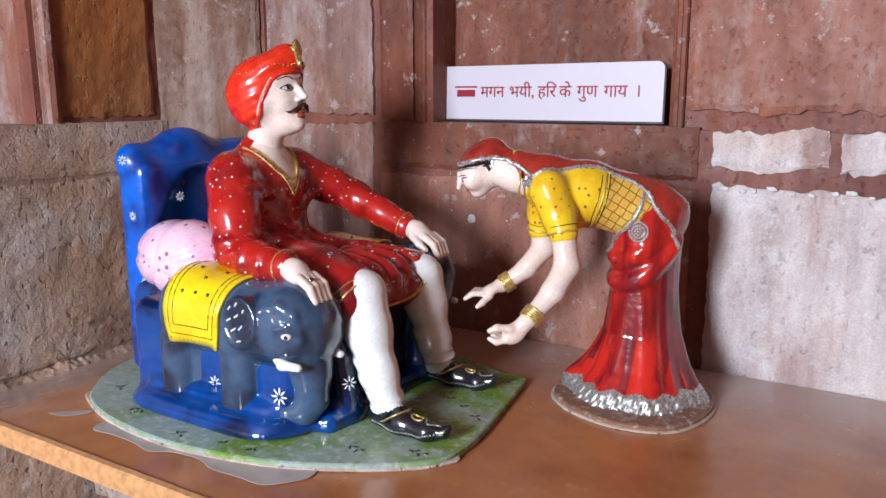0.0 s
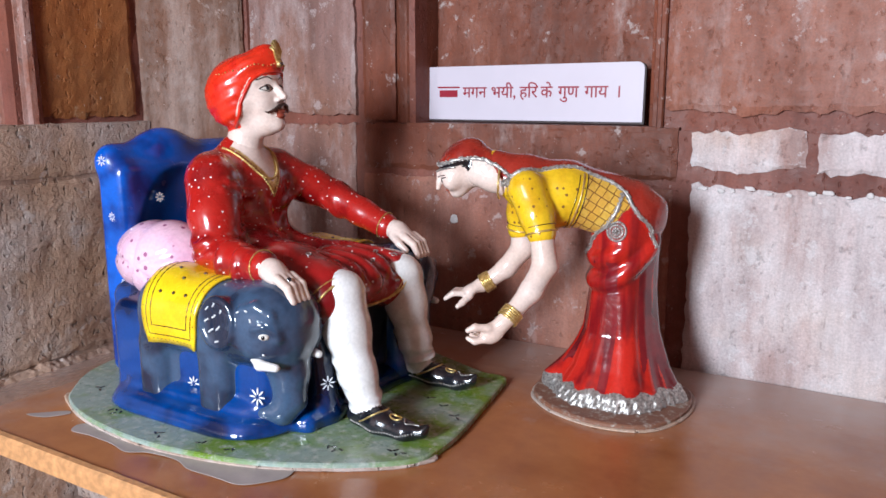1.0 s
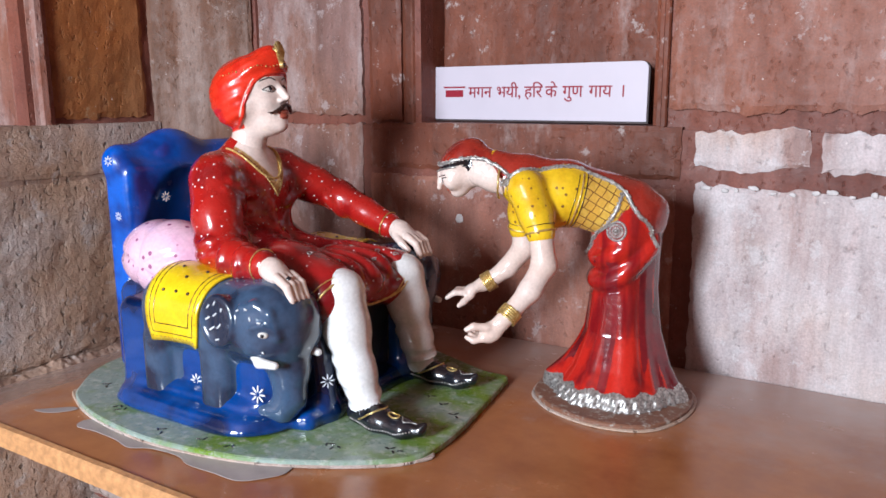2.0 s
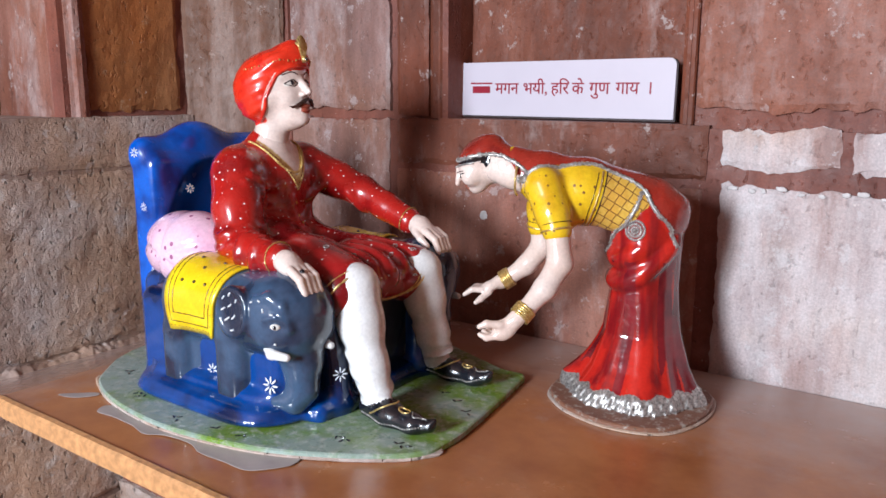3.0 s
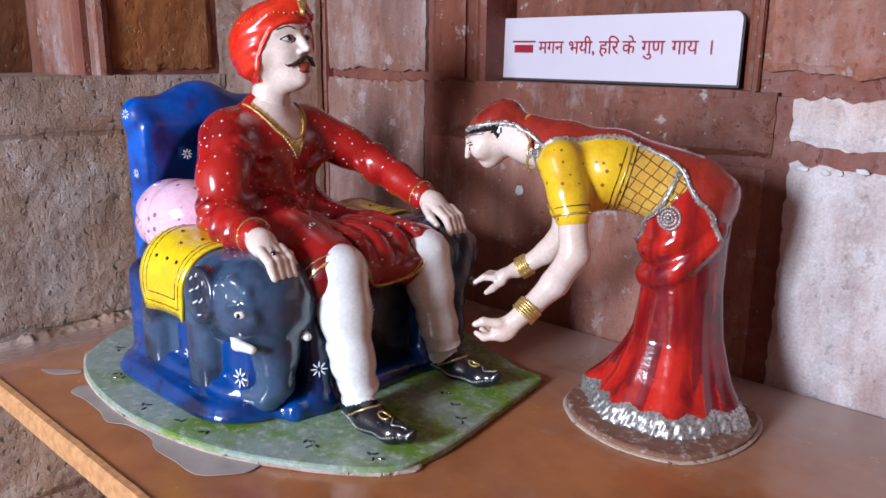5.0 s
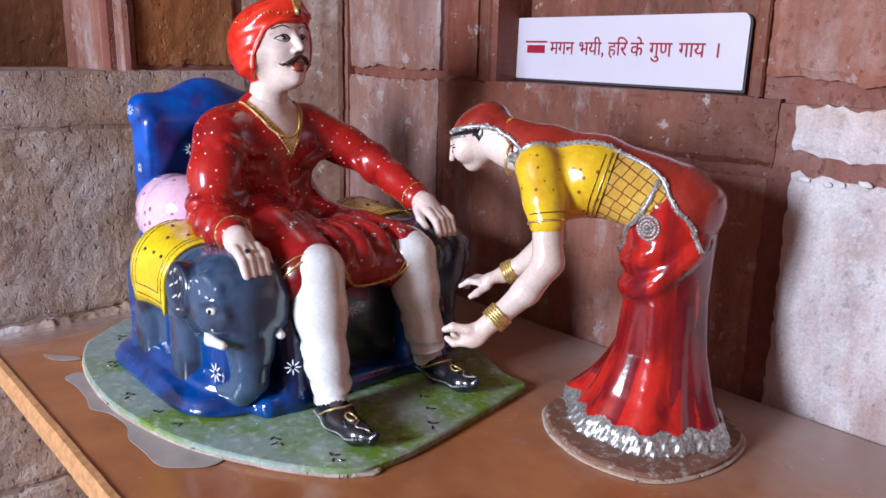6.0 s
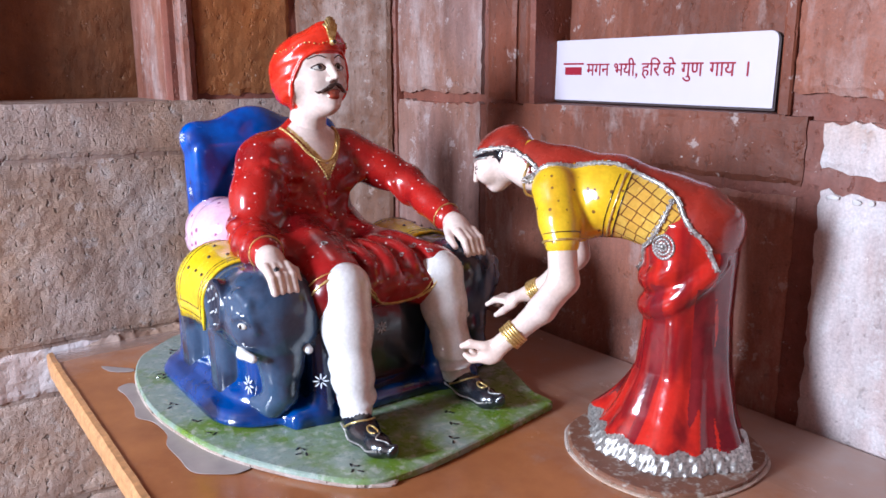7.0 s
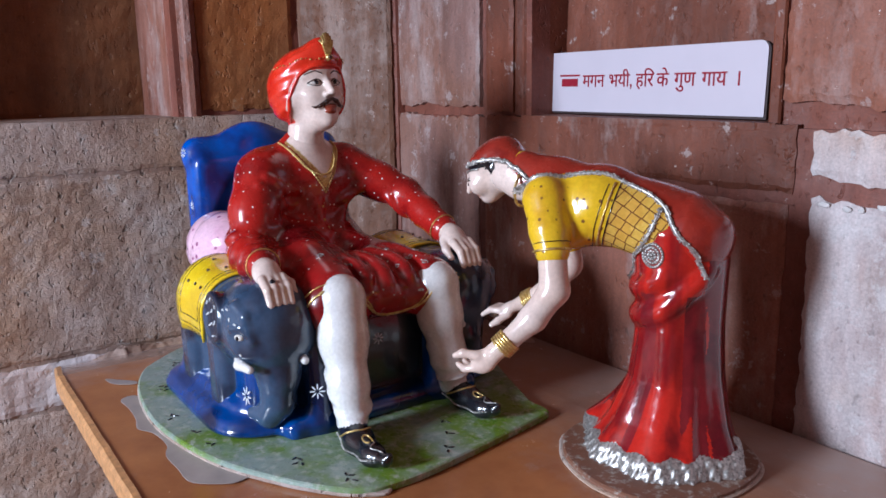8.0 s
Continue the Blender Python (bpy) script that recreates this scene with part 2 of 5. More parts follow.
class Clay:
    """A block of clay on a grid: rounded forms are pressed on or cut away, and its skin is read off as quads."""

    def __init__(self, lo, hi, step):
        self.lo, self.step = np.array(lo, float), step
        self.size = np.ceil((np.array(hi) - self.lo) / step).astype(int) + 1
        self.d = np.full(self.size, 1.0, np.float32)
        self.tag = np.zeros(self.size, np.int8)

    def press(self, form, lo, hi, tag, k=0.01, cut=False):
        pad = k + 4 * self.step
        a = np.clip(np.floor((np.array(lo) - pad - self.lo) / self.step).astype(int), 0, self.size)
        b = np.clip(np.ceil((np.array(hi) + pad - self.lo) / self.step).astype(int) + 1, 0, self.size)
        if (b <= a).any():
            return self
        at = tuple(slice(i, j) for i, j in zip(a, b))
        x, y, z = (np.arange(i, j) * self.step + o for i, j, o in zip(a, b, self.lo))
        v = form(x[:, None, None], y[None, :, None], z[None, None, :]).astype(np.float32)
        d = self.d[at]
        if cut:
            v = -v
            h = np.clip(0.5 - 0.5 * (d - v) / k, 0, 1)
            self.d[at] = d * (1 - h) + v * h + k * h * (1 - h)
        else:
            self.tag[at] = np.where(v < d, tag, self.tag[at])
            h = np.clip(0.5 + 0.5 * (d - v) / k, 0, 1)
            self.d[at] = d * (1 - h) + v * h - k * h * (1 - h)
        return self

    def ball(self, c, r, tag, k=0.01, turn=(0, 0, 0), cut=False):
        r = np.array([r] * 3 if isinstance(r, (int, float)) else r, float)
        m = np.array(Euler([radians(q) for q in turn]).to_matrix())

        def form(x, y, z):
            p = (x - c[0], y - c[1], z - c[2])
            l = [sum(m[i][j] * p[i] for i in range(3)) for j in range(3)]
            a = np.sqrt(sum((q / s) ** 2 for q, s in zip(l, r)))
            b = np.sqrt(sum((q / s ** 2) ** 2 for q, s in zip(l, r))) + 1e-9
            return a * (a - 1) / b

        e = max(r)
        return self.press(form, [q - e for q in c], [q + e for q in c], tag, k, cut)

    def limb(self, a, b, ra, rb, tag, k=0.01, cut=False):
        a, b = np.array(a, float), np.array(b, float)
        w = b - a
        ww = float(w @ w) + 1e-12

        def form(x, y, z):
            p = (x - a[0], y - a[1], z - a[2])
            t = np.clip((p[0] * w[0] + p[1] * w[1] + p[2] * w[2]) / ww, 0, 1)
            return np.sqrt(sum((q - t * s) ** 2 for q, s in zip(p, w))) - (ra + t * (rb - ra))

        e = max(ra, rb)
        return self.press(form, np.minimum(a, b) - e, np.maximum(a, b) + e, tag, k, cut)

    def chain(self, points, tag, k=0.01):
        for p, q in zip(points, points[1:]):
            self.limb(p[:3], q[:3], p[3], q[3], tag, k)
        return self

    def slab(self, c, half, round_, tag, k=0.01, turn=(0, 0, 0), cut=False):
        m = np.array(Euler([radians(q) for q in turn]).to_matrix())

        def form(x, y, z):
            p = (x - c[0], y - c[1], z - c[2])
            l = [np.abs(sum(m[i][j] * p[i] for i in range(3))) - half[j] + round_ for j in range(3)]
            out = np.sqrt(sum(np.maximum(q, 0) ** 2 for q in l))
            return out + np.minimum(np.maximum(np.maximum(l[0], l[1]), l[2]), 0) - round_

        e = float(np.linalg.norm(half)) if any(turn) else np.array(half)
        return self.press(form, np.array(c) - e, np.array(c) + e, tag, k, cut)

    def sample(self, p):
        q = (np.asarray(p, float) - self.lo) / self.step
        out = np.ones(len(q))
        ok = ((q >= 0) & (q < self.size - 1.001)).all(1)
        i = np.floor(q[ok]).astype(int)
        f = q[ok] - i
        total = 0
        for a in (0, 1):
            for b in (0, 1):
                for c in (0, 1):
                    w = (f[:, 0] if a else 1 - f[:, 0]) * (f[:, 1] if b else 1 - f[:, 1]) * (f[:, 2] if c else 1 - f[:, 2])
                    total = total + w * self.d[i[:, 0] + a, i[:, 1] + b, i[:, 2] + c]
        out[ok] = total
        return out

    def skin(self, passes=1):
        d = self.d
        n = np.array(d.shape) - 1
        corner = [(i, j, k) for i in (0, 1) for j in (0, 1) for k in (0, 1)]
        cut = [d[i:i + n[0], j:j + n[1], k:k + n[2]] for i, j, k in corner]
        low = functools.reduce(np.minimum, cut)
        high = functools.reduce(np.maximum, cut)
        mask = (low < 0) & (high >= 0)
        cells = np.argwhere(mask)
        val = np.stack([q[mask] for q in cut], 1)
        pos, count = np.zeros((len(cells), 3)), np.zeros(len(cells))
        off = np.array(corner, float)
        for a in range(8):
            for b in range(a + 1, 8):
                if np.abs(off[a] - off[b]).sum() != 1:
                    continue
                x = (val[:, a] < 0) != (val[:, b] < 0)
                t = val[x, a] / (val[x, a] - val[x, b])
                pos[x] += off[a] + t[:, None] * (off[b] - off[a])
                count[x] += 1
        verts = self.lo + self.step * (cells + pos / count[:, None])
        ids = np.full(tuple(n), -1, np.int64)
        ids[mask] = np.arange(len(cells))
        quads = []
        for ax in range(3):
            u, v = (ax + 1) % 3, (ax + 2) % 3
            first = [slice(0, s) for s in d.shape]
            second = list(first)
            first[ax], second[ax] = slice(0, d.shape[ax] - 1), slice(1, d.shape[ax])
            for q in (u, v):
                first[q] = second[q] = slice(1, d.shape[q] - 1)
            ins_a, ins_b = d[tuple(first)] < 0, d[tuple(second)] < 0
            for flag, flip in ((ins_a & ~ins_b, False), (~ins_a & ins_b, True)):
                e = np.argwhere(flag)
                e[:, u] += 1
                e[:, v] += 1
                step_u, step_v = np.eye(3, dtype=int)[u], np.eye(3, dtype=int)[v]
                quad = np.stack([ids[tuple((e - o).T)] for o in (step_u + step_v, step_v, 0 * step_u, step_u)], 1)
                quads.append(quad[:, ::-1] if flip else quad)
        faces = np.concatenate(quads)
        faces = faces[(faces >= 0).all(1)]
        for _ in range(passes):
            total, number = np.zeros_like(verts), np.zeros(len(verts))
            for i in range(4):
                a, b = faces[:, i], faces[:, (i + 1) % 4]
                for c in range(3):
                    total[:, c] += np.bincount(a, verts[b, c], len(verts)) + np.bincount(b, verts[a, c], len(verts))
                number += np.bincount(a, minlength=len(verts)) + np.bincount(b, minlength=len(verts))
            verts = verts * 0.5 + 0.5 * total / np.maximum(number, 1)[:, None]
        centre = verts[faces].mean(1)
        at = np.clip(np.rint((centre - self.lo) / self.step).astype(int), 0, self.size - 1)
        return verts, faces, self.tag[tuple(at.T)].astype(int), centre


class Cast:
    """Collects skins, ropes and beads into the one mesh of a sculpture; every face has a paint."""

    def __init__(self, paints):
        self.paints, self.verts, self.faces, self.tags, self.count = paints, [], [], [], 0

    def put(self, verts, faces, tags):
        self.verts.append(np.asarray(verts, float))
        self.faces.extend([tuple(int(i) + self.count for i in f) for f in faces])
        self.tags.extend(int(i) for i in tags)
        self.count += len(verts)
        return self

    def clay(self, clay, repaint=None, passes=1):
        v, f, t, c = clay.skin(passes)
        return self.put(v, f, repaint(c, t) if repaint else t)

    def rope(self, points, r, tag, sides=6, squash=1.0, wobble=0.0):
        pts = [Vector(p) for p in points]
        verts, faces = [], []
        for i, p in enumerate(pts):
            w = (pts[min(i + 1, len(pts) - 1)] - pts[max(i - 1, 0)]).normalized()
            u = w.cross(Vector((0.13, 0.21, 1))).normalized()
            v = w.cross(u)
            s = r * (1 + wobble * math.sin(i * 2.4))
            for k in range(sides):
                q = 2 * math.pi * k / sides
                verts.append(p + (u * math.cos(q) * squash + v * math.sin(q)) * s)
        for i in range(len(pts) - 1):
            for k in range(sides):
                l = (k + 1) % sides
                faces.append((i * sides + k, i * sides + l, (i + 1) * sides + l, (i + 1) * sides + k))
        faces += [tuple(range(sides))[::-1], tuple(range((len(pts) - 1) * sides, len(pts) * sides))]
        return self.put([tuple(v) for v in verts], faces, [tag] * len(faces))

    def bead(self, c, r, tag):
        bm = bmesh.new()
        bmesh.ops.create_icosphere(bm, subdivisions=1, radius=r, matrix=Matrix.Translation(c))
        bm.verts.index_update()
        out = self.put([tuple(v.co) for v in bm.verts], [[v.index for v in f.verts] for f in bm.faces], [tag] * len(bm.faces))
        bm.free()
        return out

    def build(self, name, parent=None):
        me = bpy.data.meshes.new(name)
        me.from_pydata(np.concatenate(self.verts).tolist(), [], self.faces)
        for p in self.paints:
            me.materials.append(p)
        me.polygons.foreach_set("material_index", self.tags)
        me.polygons.foreach_set("use_smooth", [True] * len(me.polygons))
        me.update()
        ob = new(name, me)
        ob.parent = parent
        return ob


def settle(clays, points, lift=0.0):
    """Lay points on the nearest skin of the given forms."""
    p = np.array([tuple(q) for q in points], float)

    def depth(x):
        return functools.reduce(np.minimum, [c.sample(x) for c in clays])

    e = 0.003
    for k in range(14):
        g = np.stack([depth(p + e * a) - depth(p - e * a) for a in np.eye(3)], 1)
        g /= np.linalg.norm(g, axis=1)[:, None] + 1e-6
        p = p - np.clip(depth(p) - lift, -0.02, 0.02)[:, None] * g
    return [Vector(q) for q in p]


def glitter_band(cast, points, tag, wide=0.0032):
    """A trim of glued glitter: a flat strip with three uneven rows of grains."""
    cast.rope(points, wide, tag, 6, squash=0.8, wobble=0.15)
    pts = [Vector(p) for p in points]
    grains = random.Random(5)
    for a, c in zip(pts, pts[1:]):
        side = (c - a).cross(Vector((0.3, -0.9, 0.3))).normalized() if (c - a).length > 1e-6 else Vector((0, 0, 1))
        for k in range(max(1, round((c - a).length / 0.0024))):
            p = a.lerp(c, grains.random())
            for row in (-1, 0, 1):
                jog = Vector((grains.uniform(-1, 1), grains.uniform(-1, 1), grains.uniform(-1, 1))) * 0.0009
                cast.bead(p + side * row * wide * 0.9 + Vector((0, -0.3 * wide, 0)) + jog, grains.uniform(0.0009, 0.0019), tag)


def spline(points, steps=8):
    """A smooth line through the points."""
    p = [Vector(q) for q in points]
    p = [p[0] * 2 - p[1], *p, p[-1] * 2 - p[-2]]
    out = []
    for a, b, c, d in zip(p, p[1:], p[2:], p[3:]):
        for i in range(steps):
            t = i / steps
            out.append(0.5 * (2 * b + (c - a) * t + (2 * a - 5 * b + 4 * c - d) * t * t + (3 * b - a - 3 * c + d) * t ** 3))
    return out + [p[-2]]


def outline_plate(bm, points, z0, z1, steps=6, lip=0.003):
    """A thin cast plate with a smooth closed outline and a softened rim."""
    loop = []
    n = len(points)
    for i in range(n):
        a, b, c, d = (Vector((*points[(i + k) % n], 0)) for k in (-1, 0, 1, 2))
        for s in range(steps):
            t = s / steps
            loop.append(0.5 * (2 * b + (c - a) * t + (2 * a - 5 * b + 4 * c - d) * t * t + (3 * b - a - 3 * c + d) * t ** 3))
    mid = sum(loop, Vector()) / len(loop)
    rings = []
    soft = min(0.002, 0.3 * (z1 - z0))
    for z, grow in ((z0, -soft), (z0 + soft, 0.0), (z1 - soft, 0.0), (z1, -lip)):
        rings.append([bm.verts.new(((p + (p - mid).normalized() * grow).x, (p + (p - mid).normalized() * grow).y, z)) for p in loop])
    for a, b in zip(rings, rings[1:]):
        for i in range(len(loop)):
            j = (i + 1) % len(loop)
            bm.faces.new((a[i], a[j], b[j], b[i]))
    bm.faces.new(rings[-1])
    bm.faces.new(rings[0][::-1])
    return bm


# ---- the large structure ----
LEDGE = 0.930
WALL_X, WALL_Y = -1.52, 1.832


def shell(name, x0, x1, y0, y1, z0, z1, mat, label, category):
    bm = bmesh.new()
    box(bm, x0, x1, y0, y1, z0, z1)
    return tagged(part(name, bm, mat), label, category, kind="structure")


shell("floor", -2.1, 2.4, -2.5, 2.2, -0.1, 0.0, STONE_BROWN, "worn dark sandstone floor of a small room", "floor")
shell("ceiling", -2.1, 2.4, -2.5, 2.2, 3.0, 3.1, PLASTER, "plain plastered ceiling", "ceiling")
shell("wall_east", 2.2, 2.4, -2.3, 2.2, 0, 3.0, PLASTER, "plain dusky red plastered wall", "wall")
bm = bmesh.new()
for x0, x1, z0, z1 in ((-2.1, DOOR_X0, 0, 3.0), (DOOR_X1, 2.4, 0, 3.0), (DOOR_X0, DOOR_X1, DOOR_Z1, 3.0)):
    box(bm, x0, x1, -2.5, -2.3, z0, z1)
tagged(part("wall_south", bm, PLASTER), "plain dusky red plastered wall with an open doorway", "wall", kind="structure")

wall_n = shell("wall_north", -2.1, 2.2, 2.03, 2.2, 0, 3.0, MORTAR, "sandstone block wall with dark red mortar joints", "wall")
wall_w = shell("wall_west", -2.1, -1.92, -2.3, 2.03, 0, 3.0, MORTAR, "weathered sandstone block wall with recessed panels", "wall")


def core(name, parent, pieces, mat=MORTAR):
    """The mortar body behind the facing stones."""
    bm = bmesh.new()
    for p in pieces:
        box(bm, *p)
    return part(name, bm, mat, parent)


JOINT = 0.007
core("mortar_bed", wall_n, [(-1.50, 2.2, WALL_Y + JOINT, 2.03, 0, 1.425), (-1.50, -0.785, WALL_Y + JOINT + 0.012, 2.03, 1.425, 3.0),
                            (-0.18, 2.2, WALL_Y + JOINT + 0.012, 2.03, 1.425, 3.0), (-0.785, -0.18, WALL_Y + JOINT, 2.03, 2.5, 3.0)])
core("mortar_bed", wall_w, [(-1.92, WALL_X - JOINT, -2.3, 1.90, 0, 1.425)], CEMENT)
core("mortar_bed", wall_w, [(-1.92, WALL_X - JOINT - 0.02, 1.28, 1.90, 1.425, 3.0), (-1.92, WALL_X - JOINT - 0.02, -2.3, 0.42, 1.425, 3.0), (-1.92, WALL_X - JOINT, 0.42, 1.28, 2.5, 3.0)])


def stone(parent, mat, origin, along, u0, u1, z0, z1, normal, depth=0.03, seed=0, rough=0.0025, ragged=0.005, name="stone_block"):
    """One facing stone: a dressed face with uneven arrises, its rim rolled back into the joint."""
    origin, along, normal = Vector(origin), Vector(along), Vector(normal)
    nu, nz = max(3, min(80, int((u1 - u0) / 0.011))), max(3, min(60, int((z1 - z0) / 0.011)))
    bm = bmesh.new()
    rows = []
    for j in range(nz + 1):
        row = []
        for i in range(nu + 1):
            fu, fz = i / nu, j / nz
            u, z = u0 + (u1 - u0) * fu, z0 + (z1 - z0) * fz
            e = min(u - u0, u1 - u, z - z0, z1 - z)
            p = origin + along * u + Vector((0, 0, z))
            wob = noise.noise(p * 31 + Vector((seed, 0, 0))) + 0.7 * noise.noise(p * 75)
            near_u, near_z = max(0, 1 - min(i, nu - i) / 3), max(0, 1 - min(j, nz - j) / 3)
            u += 0.55 * ragged * near_u * wob
            z += ragged * near_z * (noise.noise(p * 24 + Vector((0, seed, 3))) + 0.8 * noise.noise(p * 70))
            out = rough * (noise.noise(p * 9 + Vector((0, 0, seed))) + 0.6 * noise.noise(p * 40))
            if e < 0.001:
                out -= 0.0035 + 0.002 * abs(wob)
            row.append(bm.verts.new(origin + along * u + Vector((0, 0, z)) + normal * out))
        rows.append(row)
    for a, b in zip(rows, rows[1:]):
        for i in range(nu):
            bm.faces.new((a[i], a[i + 1], b[i + 1], b[i]))
    rim = rows[0] + [r[-1] for r in rows[1:]] + rows[-1][-2::-1] + [r[0] for r in rows[-2:0:-1]]
    back = [bm.verts.new(v.co - normal * depth) for v in rim]
    for i in range(len(rim)):
        k = (i + 1) % len(rim)
        bm.faces.new((rim[k], rim[i], back[i], back[k]))
    return part(name, bm, mat, parent, smooth=False)


def north(mat, x0, x1, z0, z1, y=WALL_Y, **kw):
    return stone(wall_n, mat, (0, y, 0), (1, 0, 0), x0, x1, z0, z1, (0, -1, 0), seed=x0 * 7 + z0, **kw)


def west(mat, y0, y1, z0, z1, x=WALL_X, **kw):
    return stone(wall_w, mat, (x, 0, 0), (0, 1, 0), y0, y1, z0, z1, (1, 0, 0), seed=y0 * 9 + z0, **kw)


# north wall, below and above the string course
north(STONE_MAUVE, -1.36, -0.962, 0.90, 1.425, ragged=0.009)
north(STONE_RED, -0.938, -0.128, 1.318, 1.430)
north(STONE_PINK, -0.938, -0.135, 0.90, 1.300, rough=0.0015)
north(STONE_PALE, -0.098, 0.118, 1.35, 1.424, ragged=0.011)
north(STONE_PALE, 0.142, 0.86, 1.345, 1.424, ragged=0.011)
north(STONE_PALE, -0.095, 0.86, 0.90, 1.312, rough=0.002, ragged=0.011)
for x0, x1 in ((0.875, 1.5), (1.515, 2.19)):
    north(STONE_PINK, x0, x1, 0.90, 1.428)
for x0, x1 in ((-1.36, -0.6), (-0.58, 0.3), (0.32, 1.2), (1.22, 2.19)):
    north(STONE_RED, x0, x1, 0.46, 0.885)
    north(STONE_PINK, x0 - (0.0 if x0 < -1.3 else 0.2), x1 - 0.2, 0.01, 0.445)
north(STONE_MAUVE, -1.36, -0.962, 1.452, 2.2, y=WALL_Y + 0.004, ragged=0.009)
north(STONE_RED, -0.938, -0.838, 1.436, 2.5, y=WALL_Y + 0.006)
north(STONE_PINK, -0.158, 0.86, 1.463, 2.3, y=WALL_Y + 0.004, ragged=0.01)
north(STONE_RED, 0.875, 2.19, 1.448, 2.3, y=WALL_Y + 0.004)
for x0, x1 in ((-1.36, -0.4), (-0.385, 0.7), (0.72, 2.19)):
    north(STONE_RED, x0, x1, 2.52, 2.99)


# a pale paint spot and flakes of limewash along the top of the whitened block
def flake(x, z, w, hgt, turn, name="lime_flake"):
    bm = bmesh.new()
    bmesh.ops.create_icosphere(bm, subdivisions=2, radius=1.0, matrix=Matrix.LocRotScale((x, WALL_Y - 0.001, z), Euler((0, turn, 0)), (w, 0.0013, hgt)))
    for v in bm.verts:
        v.co += 0.25 * w * Vector((noise.noise(v.co * 130), 0, noise.noise(v.co * 130 + Vector((3, 0, 0)))))
    return part(name, bm, FLAKE, wall_n, smooth=True)


flake(-0.662, 1.199, 0.0115, 0.012, 0.0, "paint_spot")
flakes = random.Random(11)
for k in range(13):
    flake(-0.07 + 0.034 * k + flakes.uniform(-0.012, 0.012), 1.309 + flakes.uniform(-0.005, 0.004), flakes.uniform(0.004, 0.011), flakes.uniform(0.003, 0.006), flakes.uniform(-0.3, 0.3))


def moulding(name, parent, mat, profile, z0, z1):
    """An upright run of a moulded jamb: the profile in plan, swept upwards."""
    bm = bmesh.new()
    lo = [bm.verts.new((*p, z0)) for p in profile]
    hi = [bm.verts.new((*p, z1)) for p in profile]
    for i in range(len(profile)):
        k = (i + 1) % len(profile)
        bm.faces.new((lo[i], lo[k], hi[k], hi[i]))
    bm.faces.new(hi)
    bm.faces.new(lo[::-1])
    return part(name, bm, mat, parent)


Y = WALL_Y
moulding("niche_jamb", wall_n, STONE_RED, [(-0.834, Y + 0.012), (-0.822, Y + 0.006), (-0.812, Y + 0.014), (-0.806, Y + 0.014), (-0.8, Y + 0.022), (-0.792, Y + 0.022),
                                           (-0.786, Y + 0.032), (-0.782, Y + 0.2), (-0.834, Y + 0.2)], 1.432, 2.5)
moulding("niche_jamb", wall_n, STONE_RED, [(-0.163, Y + 0.012), (-0.166, Y + 0.008), (-0.174, Y + 0.008), (-0.179, Y + 0.018), (-0.187, Y + 0.018), (-0.191, Y + 0.03),
                                           (-0.199, Y + 0.034), (-0.202, Y + 0.2), (-0.163, Y + 0.2)], 1.432, 2.5)
north(STONE_RED, -0.79, -0.19, 1.426, 2.55, y=Y + 0.125, depth=0.02, name="niche_panel", rough=0.004)
bm = bmesh.new()
box(bm, -0.80, -0.165, Y + 0.001, 2.03, 1.40, 1.4325)
part("niche_sill", bm, STONE_RED, wall_n)

# west wall
for y0, y1 in ((-2.28, -0.9), (-0.885, 0.18), (0.195, 1.50)):
    west(STONE_DADO, y0, y1, 0.845, 1.292, rough=0.005, ragged=0.004)
    west(STONE_DADO, y0 + 0.0, y1 + 0.14, 1.304, 1.430, ragged=0.004)
for y0, y1 in ((-2.28, -0.5), (-0.485, 0.5), (0.515, 1.50)):
    west(STONE_PALE if y0 > 0.5 else STONE_DADO, y0, y1, 0.715, 0.833, rough=0.006)
    west(STONE_DADO, y0, y1, 0.42, 0.703, rough=0.005)
    west(STONE_DADO, y0, y1, 0.01, 0.405, rough=0.005)
west(STONE_DARK, 1.345, 1.615, 1.446, 2.4, x=WALL_X - 0.019, rough=0.004, ragged=0.01, name="wall_panel")
west(STONE_BROWN, 0.40, 1.285, 1.426, 2.55, x=WALL_X - 0.34, rough=0.006, name="niche_panel")
west(STONE_RED, -2.28, 0.36, 1.436, 2.5, x=WALL_X - 0.004)
west(STONE_RED, -2.28, 1.6, 2.52, 2.99)
X = WALL_X
moulding("niche_jamb", wall_w, STONE_PINK, [(X - 0.38, 1.275), (X - 0.08, 1.277), (X - 0.075, 1.284), (X - 0.045, 1.288), (X - 0.04, 1.294), (X - 0.024, 1.296), (X - 0.02, 1.304),
                                            (X - 0.006, 1.308), (X - 0.004, 1.322), (X - 0.014, 1.326), (X - 0.012, 1.338), (X - 0.03, 1.344), (X - 0.38, 1.344)], 1.431, 2.5)
moulding("niche_jamb", wall_w, STONE_PINK, [(X - 0.38, 0.415), (X - 0.05, 0.413), (X - 0.03, 0.40), (X - 0.006, 0.385), (X - 0.005, 0.36), (X - 0.38, 0.36)], 1.431, 2.5)
bm = bmesh.new()
box(bm, -1.92, X - 0.001, 0.36, 1.64, 1.40, 1.4315)
part("niche_sill", bm, STONE_DADO, wall_w)

